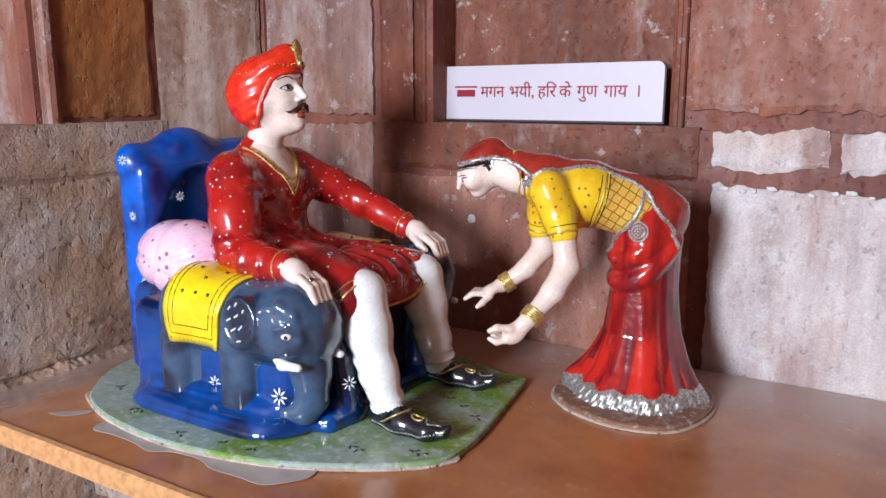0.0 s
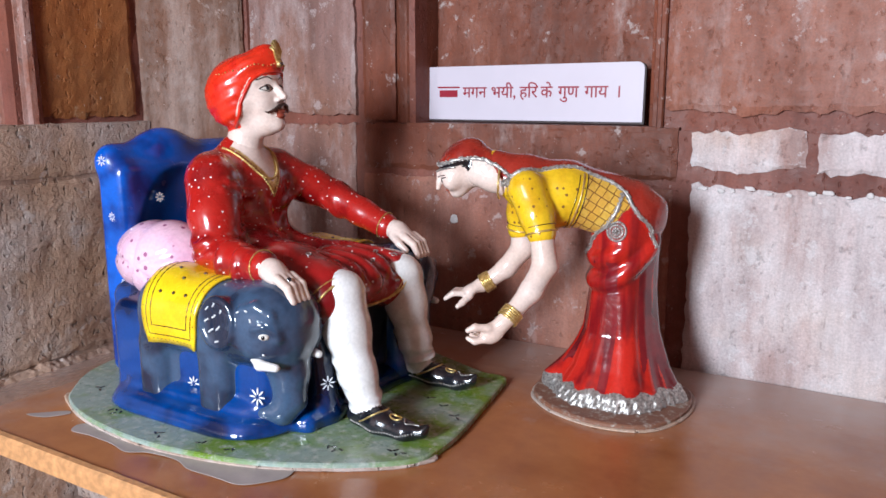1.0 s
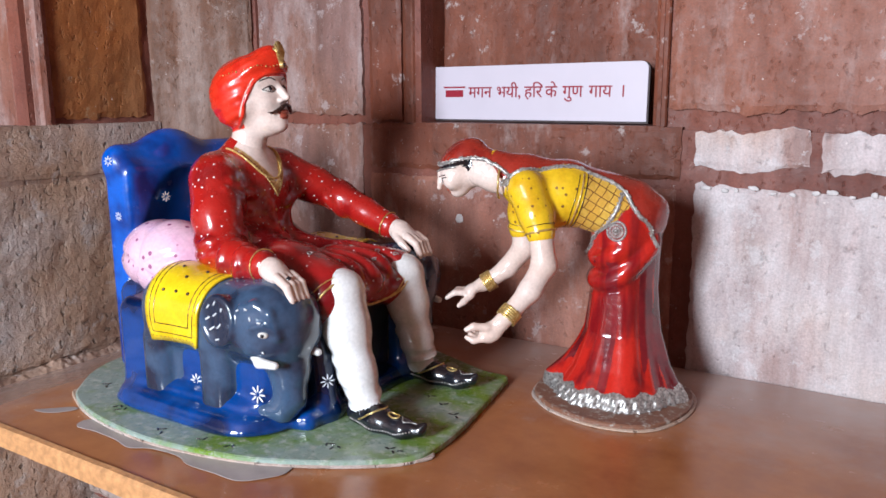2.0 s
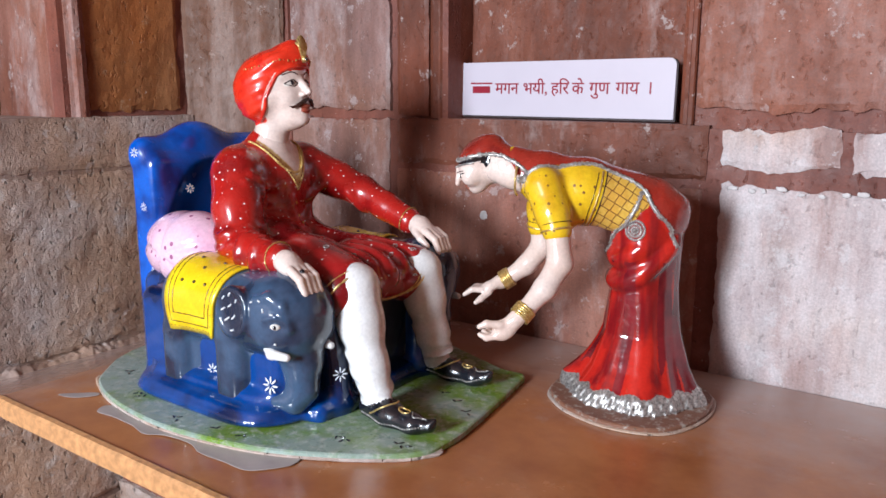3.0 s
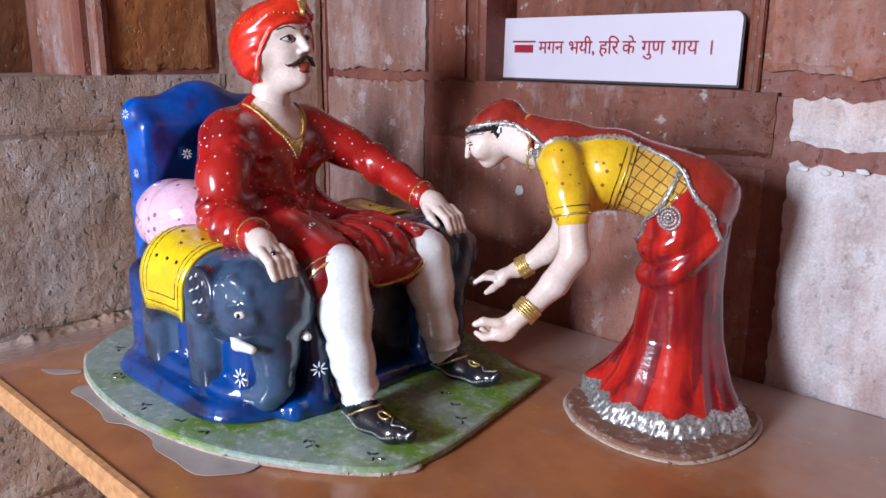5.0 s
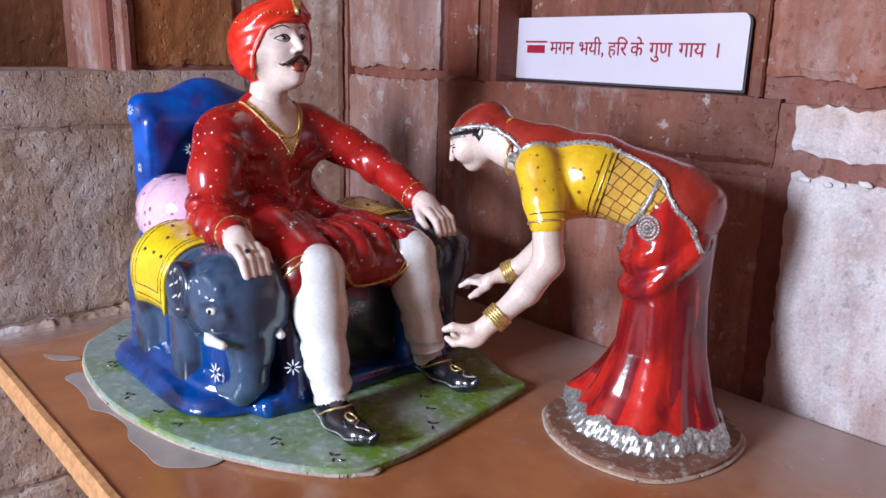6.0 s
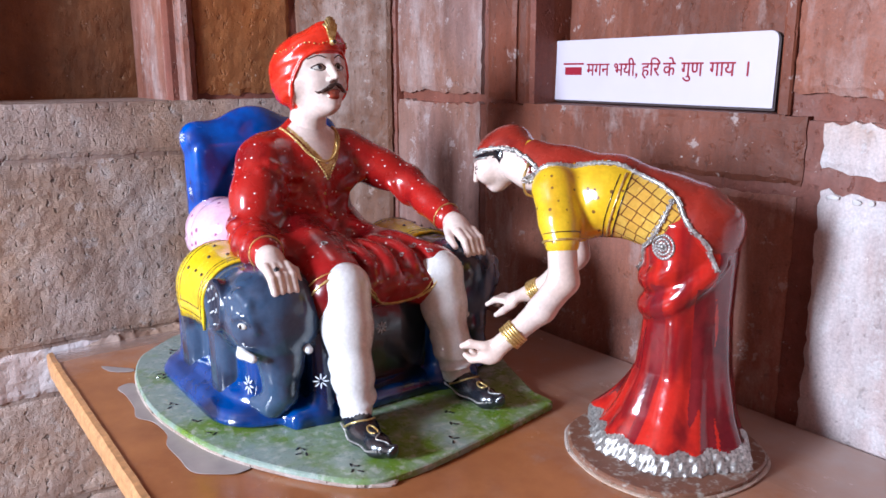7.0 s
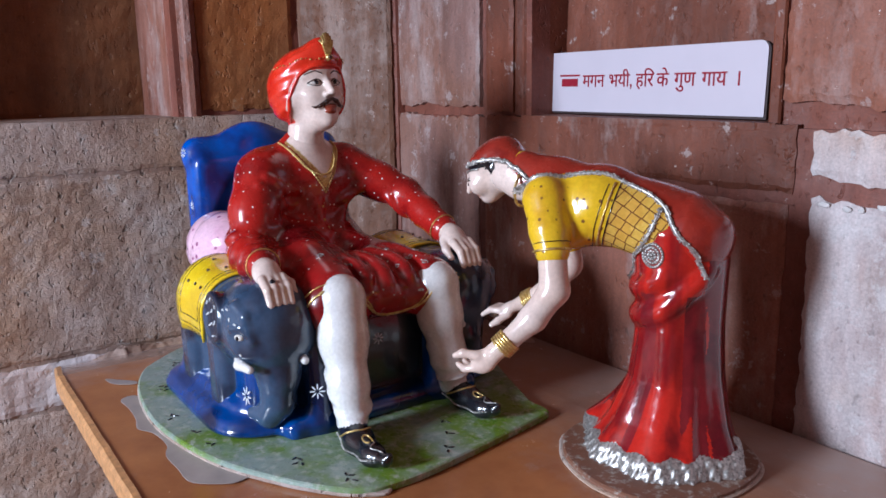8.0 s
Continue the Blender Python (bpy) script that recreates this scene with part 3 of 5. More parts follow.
# splayed pier across the corner
PA, PB = Vector((-1.545, 1.628, 0)), Vector((-1.315, 1.818, 0))
AL = (PB - PA).normalized()
NO = Vector((AL.y, -AL.x, 0))
pier = moulding("corner_pier", None, MORTAR, [tuple((PA - NO * 0.012).xy), tuple((PB - NO * 0.012).xy), (-1.31, 2.03), (-1.74, 2.03), (-1.74, 1.628)], 0, 3.0)
tagged(pier, "splayed red sandstone pier in the room corner", "pier", kind="structure")
for z0, z1, mat in ((0.01, 0.9, STONE_DADO), (0.915, 1.86, STONE_TAN), (1.875, 2.6, STONE_RED)):
    stone(pier, mat, PA, AL, 0.008, (PB - PA).length - 0.012, z0, z1, NO, depth=0.02, seed=z0)

# the masonry platform with its painted slab
platform = thing("platform", "masonry platform with an overhanging brown oxide-painted stone slab", "platform", kind="structure")
bm = bmesh.new()
box(bm, -1.50, 2.19, 1.325, 1.82, 0.0, 0.775)
part("platform_core", bm, MORTAR, platform)
bm = bmesh.new()
box(bm, -1.08, 2.19, 1.325, 1.82, 0.775, 0.885)
part("platform_core", bm, MORTAR, platform)
for x0, x1 in ((-1.5, -0.75), (-0.735, 0.15), (0.165, 1.1), (1.115, 2.18)):
    for z0, z1 in ((0.47, 0.77), (0.01, 0.455)):
        stone(platform, STONE_DADO, (0, 1.31, 0), (1, 0, 0), x0, x1, z0, z1, (0, -1, 0), seed=x0 + z0, rough=0.005)


def slab_sag(x):
    """How far the slab has sunk towards the west wall, 0 to 1."""
    return min(1, max(0, (-1.12 - x) / 0.4))


def slab_paint():
    """Brown oxide paint, worn glossy, with dust towards the walls and pale scuffs."""
    mat, nt, bsdf = material("brown_oxide_paint")
    co = nt.nodes.new("ShaderNodeTexCoord").outputs["Object"]
    tone = ramp(nt, noise_of(nt, 6, 5, 0.6, co), [(0.32, (0.27, 0.095, 0.038)), (0.62, (0.42, 0.165, 0.06))])
    xyz = nt.nodes.new("ShaderNodeSeparateXYZ")
    nt.links.new(co, xyz.inputs[0])
    warp = nt.nodes.new("ShaderNodeMath")
    warp.operation = "MULTIPLY_ADD"
    nt.links.new(noise_of(nt, 7, 6, 0.65, co), warp.inputs[0])
    warp.inputs[1].default_value = 0.55
    nt.links.new(xyz.outputs["Y"], warp.inputs[2])
    back = nt.nodes.new("ShaderNodeMapRange")
    back.inputs["From Min"].default_value, back.inputs["From Max"].default_value = 1.68, 2.1
    nt.links.new(warp.outputs[0], back.inputs["Value"])
    scuff = ramp(nt, noise_of(nt, 14, 8, 0.75, co), [(0.6, 0.0), (0.75, 0.5)])
    drift = nt.nodes.new("ShaderNodeMath")
    drift.operation = "MULTIPLY_ADD"
    nt.links.new(noise_of(nt, 9, 6, 0.65, co), drift.inputs[0])
    drift.inputs[1].default_value = -0.5
    nt.links.new(xyz.outputs["X"], drift.inputs[2])
    west_end = nt.nodes.new("ShaderNodeMapRange")
    west_end.inputs["From Min"].default_value, west_end.inputs["From Max"].default_value = -1.25, -1.6
    nt.links.new(drift.outputs[0], west_end.inputs["Value"])
    settled = mix(nt, 1.0, back.outputs[0], west_end.outputs[0], "LIGHTEN")
    dusty = mix(nt, 0.5, settled, scuff, "ADD")
    tone = mix(nt, dusty, tone, (0.4, 0.29, 0.25))
    nt.links.new(tone, bsdf.inputs["Base Color"])
    nt.links.new(ramp(nt, noise_of(nt, 12, 6, 0.7, co), [(0.3, 0.1), (0.7, 0.3)]), bsdf.inputs["Roughness"])
    bump(nt, bsdf, noise_of(nt, 45, 5, 0.6, co), 0.12, 0.004)
    return mat


SLAB = slab_paint()
EDGE = plain("worn_orange_edge_paint", (0.62, 0.31, 0.13), 0.45, vary=0.45, scale=70)


def slab_top(bm):
    nx, ny = 90, 30
    grid = []
    for j in range(ny + 1):
        row = []
        for i in range(nx + 1):
            x = -1.515 + 3.7 * (i / nx) ** 1.5
            front = 0.868 + 0.05 * slab_sag(x)
            y = front + (1.823 - front) * j / ny
            z = LEDGE - 0.11 * slab_sag(x) - 0.012 * max(0, (y - 1.6) / 0.22)
            z += 0.0012 * noise.noise(Vector((x * 6, y * 6, 0)))
            row.append(bm.verts.new((x, y, z)))
        grid.append(row)
    for a, b in zip(grid, grid[1:]):
        for i in range(nx):
            bm.faces.new((a[i], a[i + 1], b[i + 1], b[i]))
    rim = grid[0] + [r[-1] for r in grid[1:]] + grid[-1][-2::-1] + [r[0] for r in grid[-2:0:-1]]
    low = [bm.verts.new((v.co.x, v.co.y, v.co.z - 0.036)) for v in rim]
    for i in range(len(rim)):
        k = (i + 1) % len(rim)
        bm.faces.new((rim[k], rim[i], low[i], low[k]))
    return bm


part("slab", slab_top(bmesh.new()), SLAB, platform, smooth=False)
nose = bmesh.new()
last = None
for i in range(120):
    x = -1.515 + 3.685 * (i / 119) ** 1.4
    z = LEDGE - 0.11 * slab_sag(x)
    w = 0.05 * slab_sag(x) + 0.0015 * noise.noise(Vector((x * 23, 0, 5)))
    ring = [nose.verts.new((x, y + w, z + dz)) for y, dz in ((0.872, 0.0025), (0.862, 0.002), (0.857, -0.004), (0.857, -0.032), (0.866, -0.038), (0.872, -0.038))]
    if last:
        for k in range(6):
            nose.faces.new((last[k], last[(k + 1) % 6], ring[(k + 1) % 6], ring[k]))
    last = ring
part("slab_edge", nose, EDGE, platform, "worn orange-brown painted slab edge")

# grey cement stain beside the statue base, mortar ridge along the west wall, loose mortar at the slab's end
def patch_plate(name, points, z, mat, label, category):
    bm = outline_plate(bmesh.new(), points, z, z + 0.0009, 5, 0.002)
    return tagged(part(name, bm, mat), label, category)


STAIN = plain("pale_grey_cement_wash", (0.4, 0.34, 0.32), 0.45, vary=0.3, scale=18)
patch_plate("cement_stain", [(-0.905, 0.935), (-0.86, 0.938), (-0.80, 0.936), (-0.755, 0.928), (-0.72, 0.945), (-0.66, 0.95), (-0.62, 0.938), (-0.565, 0.94), (-0.515, 0.942), (-0.485, 0.97), (-0.47, 1.0), (-0.49, 1.03), (-0.56, 1.0), (-0.72, 0.975), (-0.86, 0.975), (-0.915, 0.962)],
            LEDGE + 0.0014, STAIN, "thin pale grey cement stain on the painted slab", "stain")
patch_plate("cement_stain", [(-1.04, 0.937), (-1.0, 0.945), (-0.975, 0.978), (-0.99, 0.984), (-1.02, 0.958)],
            LEDGE + 0.0014, STAIN, "small pale grey cement smear on the painted slab", "stain")

bm = bmesh.new()
last = None
for i in range(320):
    y = 0.985 + 0.635 * i / 319
    s = min(1, i / 40, (319 - i) / 40) * (0.85 + 0.4 * noise.noise(Vector((0, y * 9, 2))) + 0.25 * noise.noise(Vector((0, y * 31, 7))))
    ring = [bm.verts.new((WALL_X + a * s * (1 + 0.3 * noise.noise(Vector((k, y * 60, 1)))), y, 0.818 + b * s * (1 + 0.3 * noise.noise(Vector((k, y * 60, 9))))))
            for k, (a, b) in enumerate(((-0.006, -0.005), (0.034, -0.004), (0.026, 0.01), (0.012, 0.019), (0.002, 0.024), (-0.006, 0.024)))]
    if last:
        for k in range(6):
            bm.faces.new((last[k], last[(k + 1) % 6], ring[(k + 1) % 6], ring[k]))
    last = ring
tagged(part("mortar_ridge", bm, CEMENT), "rough greyish cement ridge along the wall foot", "mortar", kind="structure")

# ---- painted base plate of the seated group ----


def base_paint(name, green, grey, gloss):
    mat, nt, bsdf = material(name)
    co = nt.nodes.new("ShaderNodeTexCoord").outputs["Object"]
    xyz = nt.nodes.new("ShaderNodeSeparateXYZ")
    nt.links.new(co, xyz.inputs[0])
    lawn = nt.nodes.new("ShaderNodeMath")
    lawn.operation = "MULTIPLY_ADD"
    nt.links.new(xyz.outputs["X"], lawn.inputs[0])
    lawn.inputs[1].default_value = 0.32
    nt.links.new(noise_of(nt, 9, 5, 0.6, co), lawn.inputs[2])
    tone = ramp(nt, lawn.outputs[0], [(0.24, grey), (0.42, green)])
    tone = mix(nt, ramp(nt, noise_of(nt, 75, 6, 0.7, co), [(0.52, 0.0), (0.66, 0.7)]), tone, (0.5, 0.52, 0.47))
    tone = mix(nt, ramp(nt, noise_of(nt, 60, 4, 0.7, co), [(0.28, 0.6), (0.38, 0.0)]), tone, (0.05, 0.06, 0.04))
    nt.links.new(tone, bsdf.inputs["Base Color"])
    nt.links.new(ramp(nt, noise_of(nt, 25, 4, 0.6, co), [(0.3, gloss), (0.7, gloss + 0.25)]), bsdf.inputs["Roughness"])
    bump(nt, bsdf, noise_of(nt, 50, 5, 0.65, co), 0.25, 0.004)
    return mat


GREEN_BASE = base_paint("mottled_green_paint", (0.14, 0.24, 0.025), (0.25, 0.32, 0.275), 0.16)
BROWN_BASE = base_paint("dusty_brown_paint", (0.2, 0.09, 0.055), (0.16, 0.09, 0.07), 0.35)
BASE_TOP = 0.943
base = thing("plinth", "thin irregular cast plinth painted mottled green and grey", "plinth")
bm = outline_plate(bmesh.new(), [(-1.06, 1.045), (-1.0, 0.998), (-0.89, 0.966), (-0.73, 0.955), (-0.56, 0.985), (-0.445, 1.035), (-0.36, 1.09), (-0.322, 1.13), (-0.312, 1.17),
                                 (-0.313, 1.24), (-0.333, 1.37), (-0.354, 1.49), (-0.361, 1.519), (-0.375, 1.528), (-0.42, 1.53), (-0.5, 1.56), (-0.7, 1.63), (-0.95, 1.65), (-1.1, 1.55), (-1.15, 1.35), (-1.13, 1.15)],
                   LEDGE, BASE_TOP, 5)
part("plate", bm, GREEN_BASE, base)
bm = bmesh.new()
bmesh.ops.create_icosphere(bm, subdivisions=1, radius=1.0)
sprig_mesh = bpy.data.meshes.new("painted_sprig")
bm.to_mesh(sprig_mesh)
bm.free()
sprig_mesh.materials.append(BLACK)
for cx, cy, n in ((-0.467, 1.09, 4), (-0.60, 1.0, 2), (-0.90, 1.01, 4), (-0.375, 1.13, 4), (-0.36, 1.30, 3), (-0.44, 1.35, 2), (-1.02, 1.07, 3), (-0.75, 0.985, 3), (-0.66, 0.995, 2), (-0.40, 1.33, 2)):
    for i in range(n):
        leaf = new("painted_sprig", sprig_mesh)
        leaf.matrix_world = Matrix.LocRotScale((cx + 0.008 * i, cy + 0.007 * math.sin(i * 2.2), BASE_TOP + 0.0005), Euler((0, 0, i * 1.3 + cx * 9)), (0.0065, 0.0022, 0.001))
        leaf.parent = base
part("rim_line", outline_plate(bmesh.new(), [(-1.062, 1.043), (-1.0, 0.996), (-0.89, 0.964), (-0.73, 0.953), (-0.56, 0.983), (-0.445, 1.033), (-0.36, 1.088), (-0.320, 1.13), (-0.310, 1.17),
                                             (-0.40, 1.2), (-0.6, 1.1), (-0.9, 1.1)], LEDGE + 0.0005, LEDGE + 0.006, 5), LIME, base, "chipped pale rim")

# ---- armchair with elephant armrests ----
MID_Y = 1.30
armchair = thing("armchair", "glossy royal blue armchair with elephant-shaped armrests on the green base", "armchair")
PLINTH_OUT = 0.285

clay = Clay((-1.12, 0.98, 0.935), (-0.47, 1.63, 1.2), 0.0045)
clay.slab((-0.81, MID_Y, 1.04), (0.24, 0.17, 0.1), 0.03, 0, 0.02)
for s in (-1, 1):
    clay.slab((-0.77, MID_Y + s * 0.175, 1.03), (0.2, 0.056, 0.1), 0.03, 0, 0.02)
    clay.slab((-0.955, MID_Y + s * 0.08, 1.05), (0.075, 0.085, 0.11), 0.03, 0, 0.02)
for s in (-1, 1):
    for h, r in ((0.952, 0.094), (0.964, 0.084), (0.984, 0.06)):
        for x in np.linspace(-0.88, -0.635, 9):
            clay.ball((x, MID_Y + s * 0.19, h), (r * 0.9, r, 0.016), 0, 0.012)
clay.slab((-0.72, MID_Y, 0.955), (0.2, 0.19, 0.018), 0.016, 0, 0.02)
for y in (1.178, 1.422):
    clay.limb((-0.545, y, 0.955), (-0.57, y, 1.12), 0.03, 0.026, 0, 0.02)
Cast([DEEP_BLUE]).clay(clay).build("seat", armchair)["label"] = "glossy deep blue painted seat with a flared foot"

bm = bmesh.new()
box(bm, -0.585, -0.561, 1.195, 1.405, 0.975, 1.12)
part("seat_front", rounded(bm, 0.006), NAVY, armchair, "glossy blue-black painted seat front")
clay = Clay((-1.15, 1.08, 0.94), (-0.94, 1.53, 1.46), 0.0045)
clay.slab((-1.03, 1.305, 1.16), (0.042, 0.168, 0.215), 0.024, 0, 0.02)
clay.limb((-1.045, 1.163, 1.374), (-1.045, 1.447, 1.374), 0.033, 0.033, 0, 0.018)
clay.ball((-1.045, 1.282, 1.395), (0.03, 0.05, 0.036), 0, 0.05)
clay.ball((-0.985, 1.305, 1.2), (0.02, 0.115, 0.14), 0, 0.03, cut=True)
backrest = Cast([BLUE]).clay(clay).build("backrest", armchair)


def flower_mark(parent, c, normal, size, mat=None, petals=8):
    """A hand-painted white star flower: thin raised strokes."""
    bm = bmesh.new()
    rot = Vector(normal).to_track_quat("Z", "Y").to_matrix().to_4x4()
    for i in range(petals):
        q = 2 * math.pi * i / petals
        m = Matrix.Translation(c) @ rot @ Matrix.Rotation(q, 4, "Z") @ Matrix.Translation((size * 0.58, 0, 0)) @ Matrix.Diagonal((size * 0.42, size * 0.1, 0.0008, 1))
        bmesh.ops.create_icosphere(bm, subdivisions=1, radius=1.0, matrix=m)
    return part("painted_flower", bm, mat or WHITE_MARK, parent, "white painted star flower")


flower_mark(backrest, (-0.988, 1.222, 1.30), (1, -0.15, 0.05), 0.011)
flower_mark(backrest, (-1.035, 1.1305, 1.376), (0.25, -1, 0.1), 0.011)
flower_mark(backrest, (-1.025, 1.1365, 1.268), (0.1, -1, 0), 0.01)
flower_mark(backrest, (-1.005, 1.137, 1.14), (0.1, -1, 0), 0.009)


def elephant(side, near):
    """A standing elephant in high relief, its trunk curled in; side -1 is the one by the slab's front edge."""
    def p(x, y, z):
        return (x, MID_Y + side * (MID_Y - y), z)

    lo, hi = p(-0.95, 1.0, 0.94), p(-0.46, 1.20, 1.25)
    clay = Clay((-0.96, min(lo[1], hi[1]), 0.94), (-0.46, max(lo[1], hi[1]), 1.26), 0.003 if near else 0.005)
    clay.slab(p(-0.70, 1.117, 1.12), (0.178, 0.076, 0.072), 0.064, 0, 0.02)
    clay.ball(p(-0.815, 1.115, 1.118), (0.076, 0.074, 0.078), 0, 0.02)
    clay.ball(p(-0.6, 1.113, 1.132), (0.066, 0.066, 0.066), 0, 0.02)
    clay.ball(p(-0.57, 1.112, 1.147), (0.038, 0.05, 0.038), 0, 0.03)
    clay.chain([(*p(-0.574, 1.112, 1.1), 0.044), (*p(-0.563, 1.112, 1.045), 0.033), (*p(-0.558, 1.106, 1.0), 0.026), (*p(-0.565, 1.094, 0.98), 0.019), (*p(-0.588, 1.076, 0.981), 0.012)], 0, 0.016)
    clay.slab(p(-0.682, 1.098, 1.02), (0.035, 0.056, 0.082), 0.024, 0, 0.016)
    clay.slab(p(-0.648, 1.122, 1.02), (0.024, 0.05, 0.082), 0.02, 0, 0.01)
    clay.slab(p(-0.832, 1.098, 1.015), (0.034, 0.056, 0.078), 0.024, 0, 0.016)
    clay.slab(p(-0.795, 1.116, 1.015), (0.024, 0.05, 0.078), 0.018, 0, 0.01)
    clay.ball(p(-0.65, 1.05, 1.136), (0.036, 0.016, 0.043), 0, 0.006, (0, 10, 0))
    clay.ball(p(-0.65, 1.033, 1.136), (0.028, 0.011, 0.034), 0, 0.003, (0, 10, 0), cut=True)
    rim = settle([clay], [p(-0.65 + 0.036 * math.cos(q), 1.04, 1.136 + 0.041 * math.sin(q)) for q in np.linspace(0, 6.283, 29)])
    clay.chain([(*q, 0.0052) for q in rim], 0, 0.004)
    for k in range(3):
        clay.limb(p(-0.668 + 0.013 * k, 1.043, 1.12 + 0.003 * k), p(-0.66 + 0.011 * k, 1.043, 1.156 - 0.003 * k), 0.0034, 0.003, 0, 0.004)
    lid = settle([clay], [p(-0.575, 1.05, 1.134), p(-0.558, 1.055, 1.139), p(-0.543, 1.062, 1.132)])
    clay.chain([(*q, 0.004) for q in lid], 0, 0.004)
    brow = settle([clay], [p(-0.60, 1.05, 1.16), p(-0.575, 1.055, 1.168), p(-0.55, 1.06, 1.155), p(-0.54, 1.065, 1.12)])
    clay.chain([(*q, 0.004) for q in brow], 0, 0.012)
    eye_at = settle([clay], [p(-0.556, 1.05, 1.124)], -0.001)[0]
    body = Cast([ELEPHANT]).clay(clay, passes=1 if near else 0).build("elephant_armrest", armchair)
    body["label"] = "glossy slate grey elephant armrest"

    def bit(name, form, mat, label=""):
        c = Clay(np.minimum(p(-0.62, 1.03, 1.04), p(-0.5, 1.16, 1.15)), np.maximum(p(-0.62, 1.03, 1.04), p(-0.5, 1.16, 1.15)), 0.0018)
        form(c)
        o = Cast([mat]).clay(c).build(name, body)
        if label:
            o["label"] = label

    bit("tusk", lambda c: c.chain([(*p(-0.588, 1.058, 1.083), 0.008), (*p(-0.568, 1.05, 1.075), 0.0088), (*p(-0.54, 1.056, 1.073), 0.0066)], 0, 0.004), TROUSERS, "short white tusk")
    bit("tusk", lambda c: c.limb(p(-0.555, 1.145, 1.078), p(-0.525, 1.143, 1.074), 0.009, 0.0066, 0), TROUSERS, "short white tusk")
    bit("eye", lambda c: c.ball(eye_at, (0.0095, 0.006, 0.0056), 0, 0.002, (0, 0, -25 * side)), EYE_WHITE)
    bit("pupil", lambda c: c.ball(eye_at + Vector((0.002, 0.0042 * side, 0)), (0.0036, 0.0034, 0.004), 0), BLACK)

    # white brush strokes on ear and forehead, some standing in for glints of gloss
    strokes = Cast([WHITE_MARK])
    for x, z, dx, dz in ((-0.672, 1.155, 0.006, 0.006), (-0.656, 1.162, 0.005, 0.007), (-0.642, 1.152, 0.004, 0.006), (-0.676, 1.135, 0.008, 0.005), (-0.66, 1.142, 0.008, 0.006), (-0.668, 1.118, 0.009, 0.006),
                         (-0.652, 1.122, 0.007, 0.008), (-0.654, 1.102, 0.008, 0.003), (-0.606, 1.158, 0.006, 0.003), (-0.588, 1.164, 0.005, -0.002), (-0.578, 1.152, 0.003, -0.006), (-0.562, 1.146, 0.006, 0.001), (-0.556, 1.092, 0.004, -0.004)):
        strokes.rope(settle([clay], [p(x, 1.04, z), p(x + dx / 2, 1.04, z + dz / 2), p(x + dx, 1.04, z + dz)], 0.0003), 0.0016, 0, 5)
    o = strokes.build("strokes_and_glints", body)
    tagged(o, "white brush strokes and painted-on glints on ear and forehead", kind="stuff")

    # saddle cloth draped from the spine down the flank
    bm = bmesh.new()
    nu, nv = 18, 22
    sheets = []
    for lift in (0.0055, 0.001):
        rows = []
        for j in range(nv + 1):
            v = j / nv
            row = []
            for i in range(nu + 1):
                u = i / nu
                q = radians(118 - 128 * v) if near else radians(195 - 205 * v)
                x0, x1 = -0.845 + 0.022 * v + 0.008 * v * v, -0.668 - 0.034 * v
                x = x0 + (x1 - x0) * u
                y = 1.118 - (0.074 + lift) * max(-0.3 if near else -1.0, math.cos(q)) * (1.0 + 0.02 * math.sin(9 * u))
                z = 1.127 + (0.076 + lift) * math.sin(q) - (0.034 * max(0, v - 0.6) / 0.4)
                row.append(p(x, y, z))
            rows.append([bm.verts.new(q) for q in settle([clay], row, lift)])
        for a, b in zip(rows, rows[1:]):
            for i in range(nu):
                bm.faces.new((a[i], a[i + 1], b[i + 1], b[i]))
        sheets.append(rows)
    top, low = sheets
    rims = [r[0] + [q[-1] for q in r[1:]] + r[-1][-2::-1] + [q[0] for q in r[-2:0:-1]] for r in sheets]
    for i in range(len(rims[0])):
        k = (i + 1) % len(rims[0])
        bm.faces.new((rims[0][i], rims[0][k], rims[1][k], rims[1][i]))
    grid = [[Vector(v.co) for v in row] for row in top]
    cloth = part("saddle_cloth", bm, CLOTH_YELLOW, body, "lemon yellow painted saddle cloth with dark line border", smooth=True)

    def on_cloth(u, v):
        return grid[min(nv, round(v * nv))][min(nu, round(u * nu))]

    def between(u, v):
        a, b = u * nu, v * nv
        i, j = min(nu - 1, int(a)), min(nv - 1, int(b))
        fa, fb = a - i, b - j
        return (grid[j][i] * (1 - fa) * (1 - fb) + grid[j][i + 1] * fa * (1 - fb) + grid[j + 1][i] * (1 - fa) * fb + grid[j + 1][i + 1] * fa * fb)

    lines = Cast([BROWN])
    for e in (0.09, 0.17):
        ring = [(e, 0.02 + 0.03 * i) for i in range(int((0.96 - e * 0.8) / 0.03))] + [(e + (1 - 2 * e) * i / 14, 1 - e * 0.75) for i in range(15)]
        ring += [(1 - e, 1 - e * 0.75 - 0.03 * i) for i in range(int((0.96 - e * 0.8) / 0.03))]
        lines.rope([between(*q) for q in ring], 0.0009, 0, 5, wobble=0.4 if e > 0.1 else 0.0)
    for i in range(12):
        lines.bead(between(0.04, 0.06 + 0.078 * i), 0.0011, 0)
        lines.bead(between(0.96, 0.06 + 0.078 * i), 0.0011, 0)
        lines.bead(between(0.06 + 0.078 * i, 0.965), 0.0011, 0)
    for u, v in ((0.3, 0.35), (0.68, 0.35), (0.28, 0.66), (0.5, 0.66), (0.72, 0.66), (0.5, 0.5)):
        lines.bead(between(u, v), 0.0036, 0)
    o = lines.build("painted_border", cloth)
    o["label"] = "thin dark brown painted border and motifs"


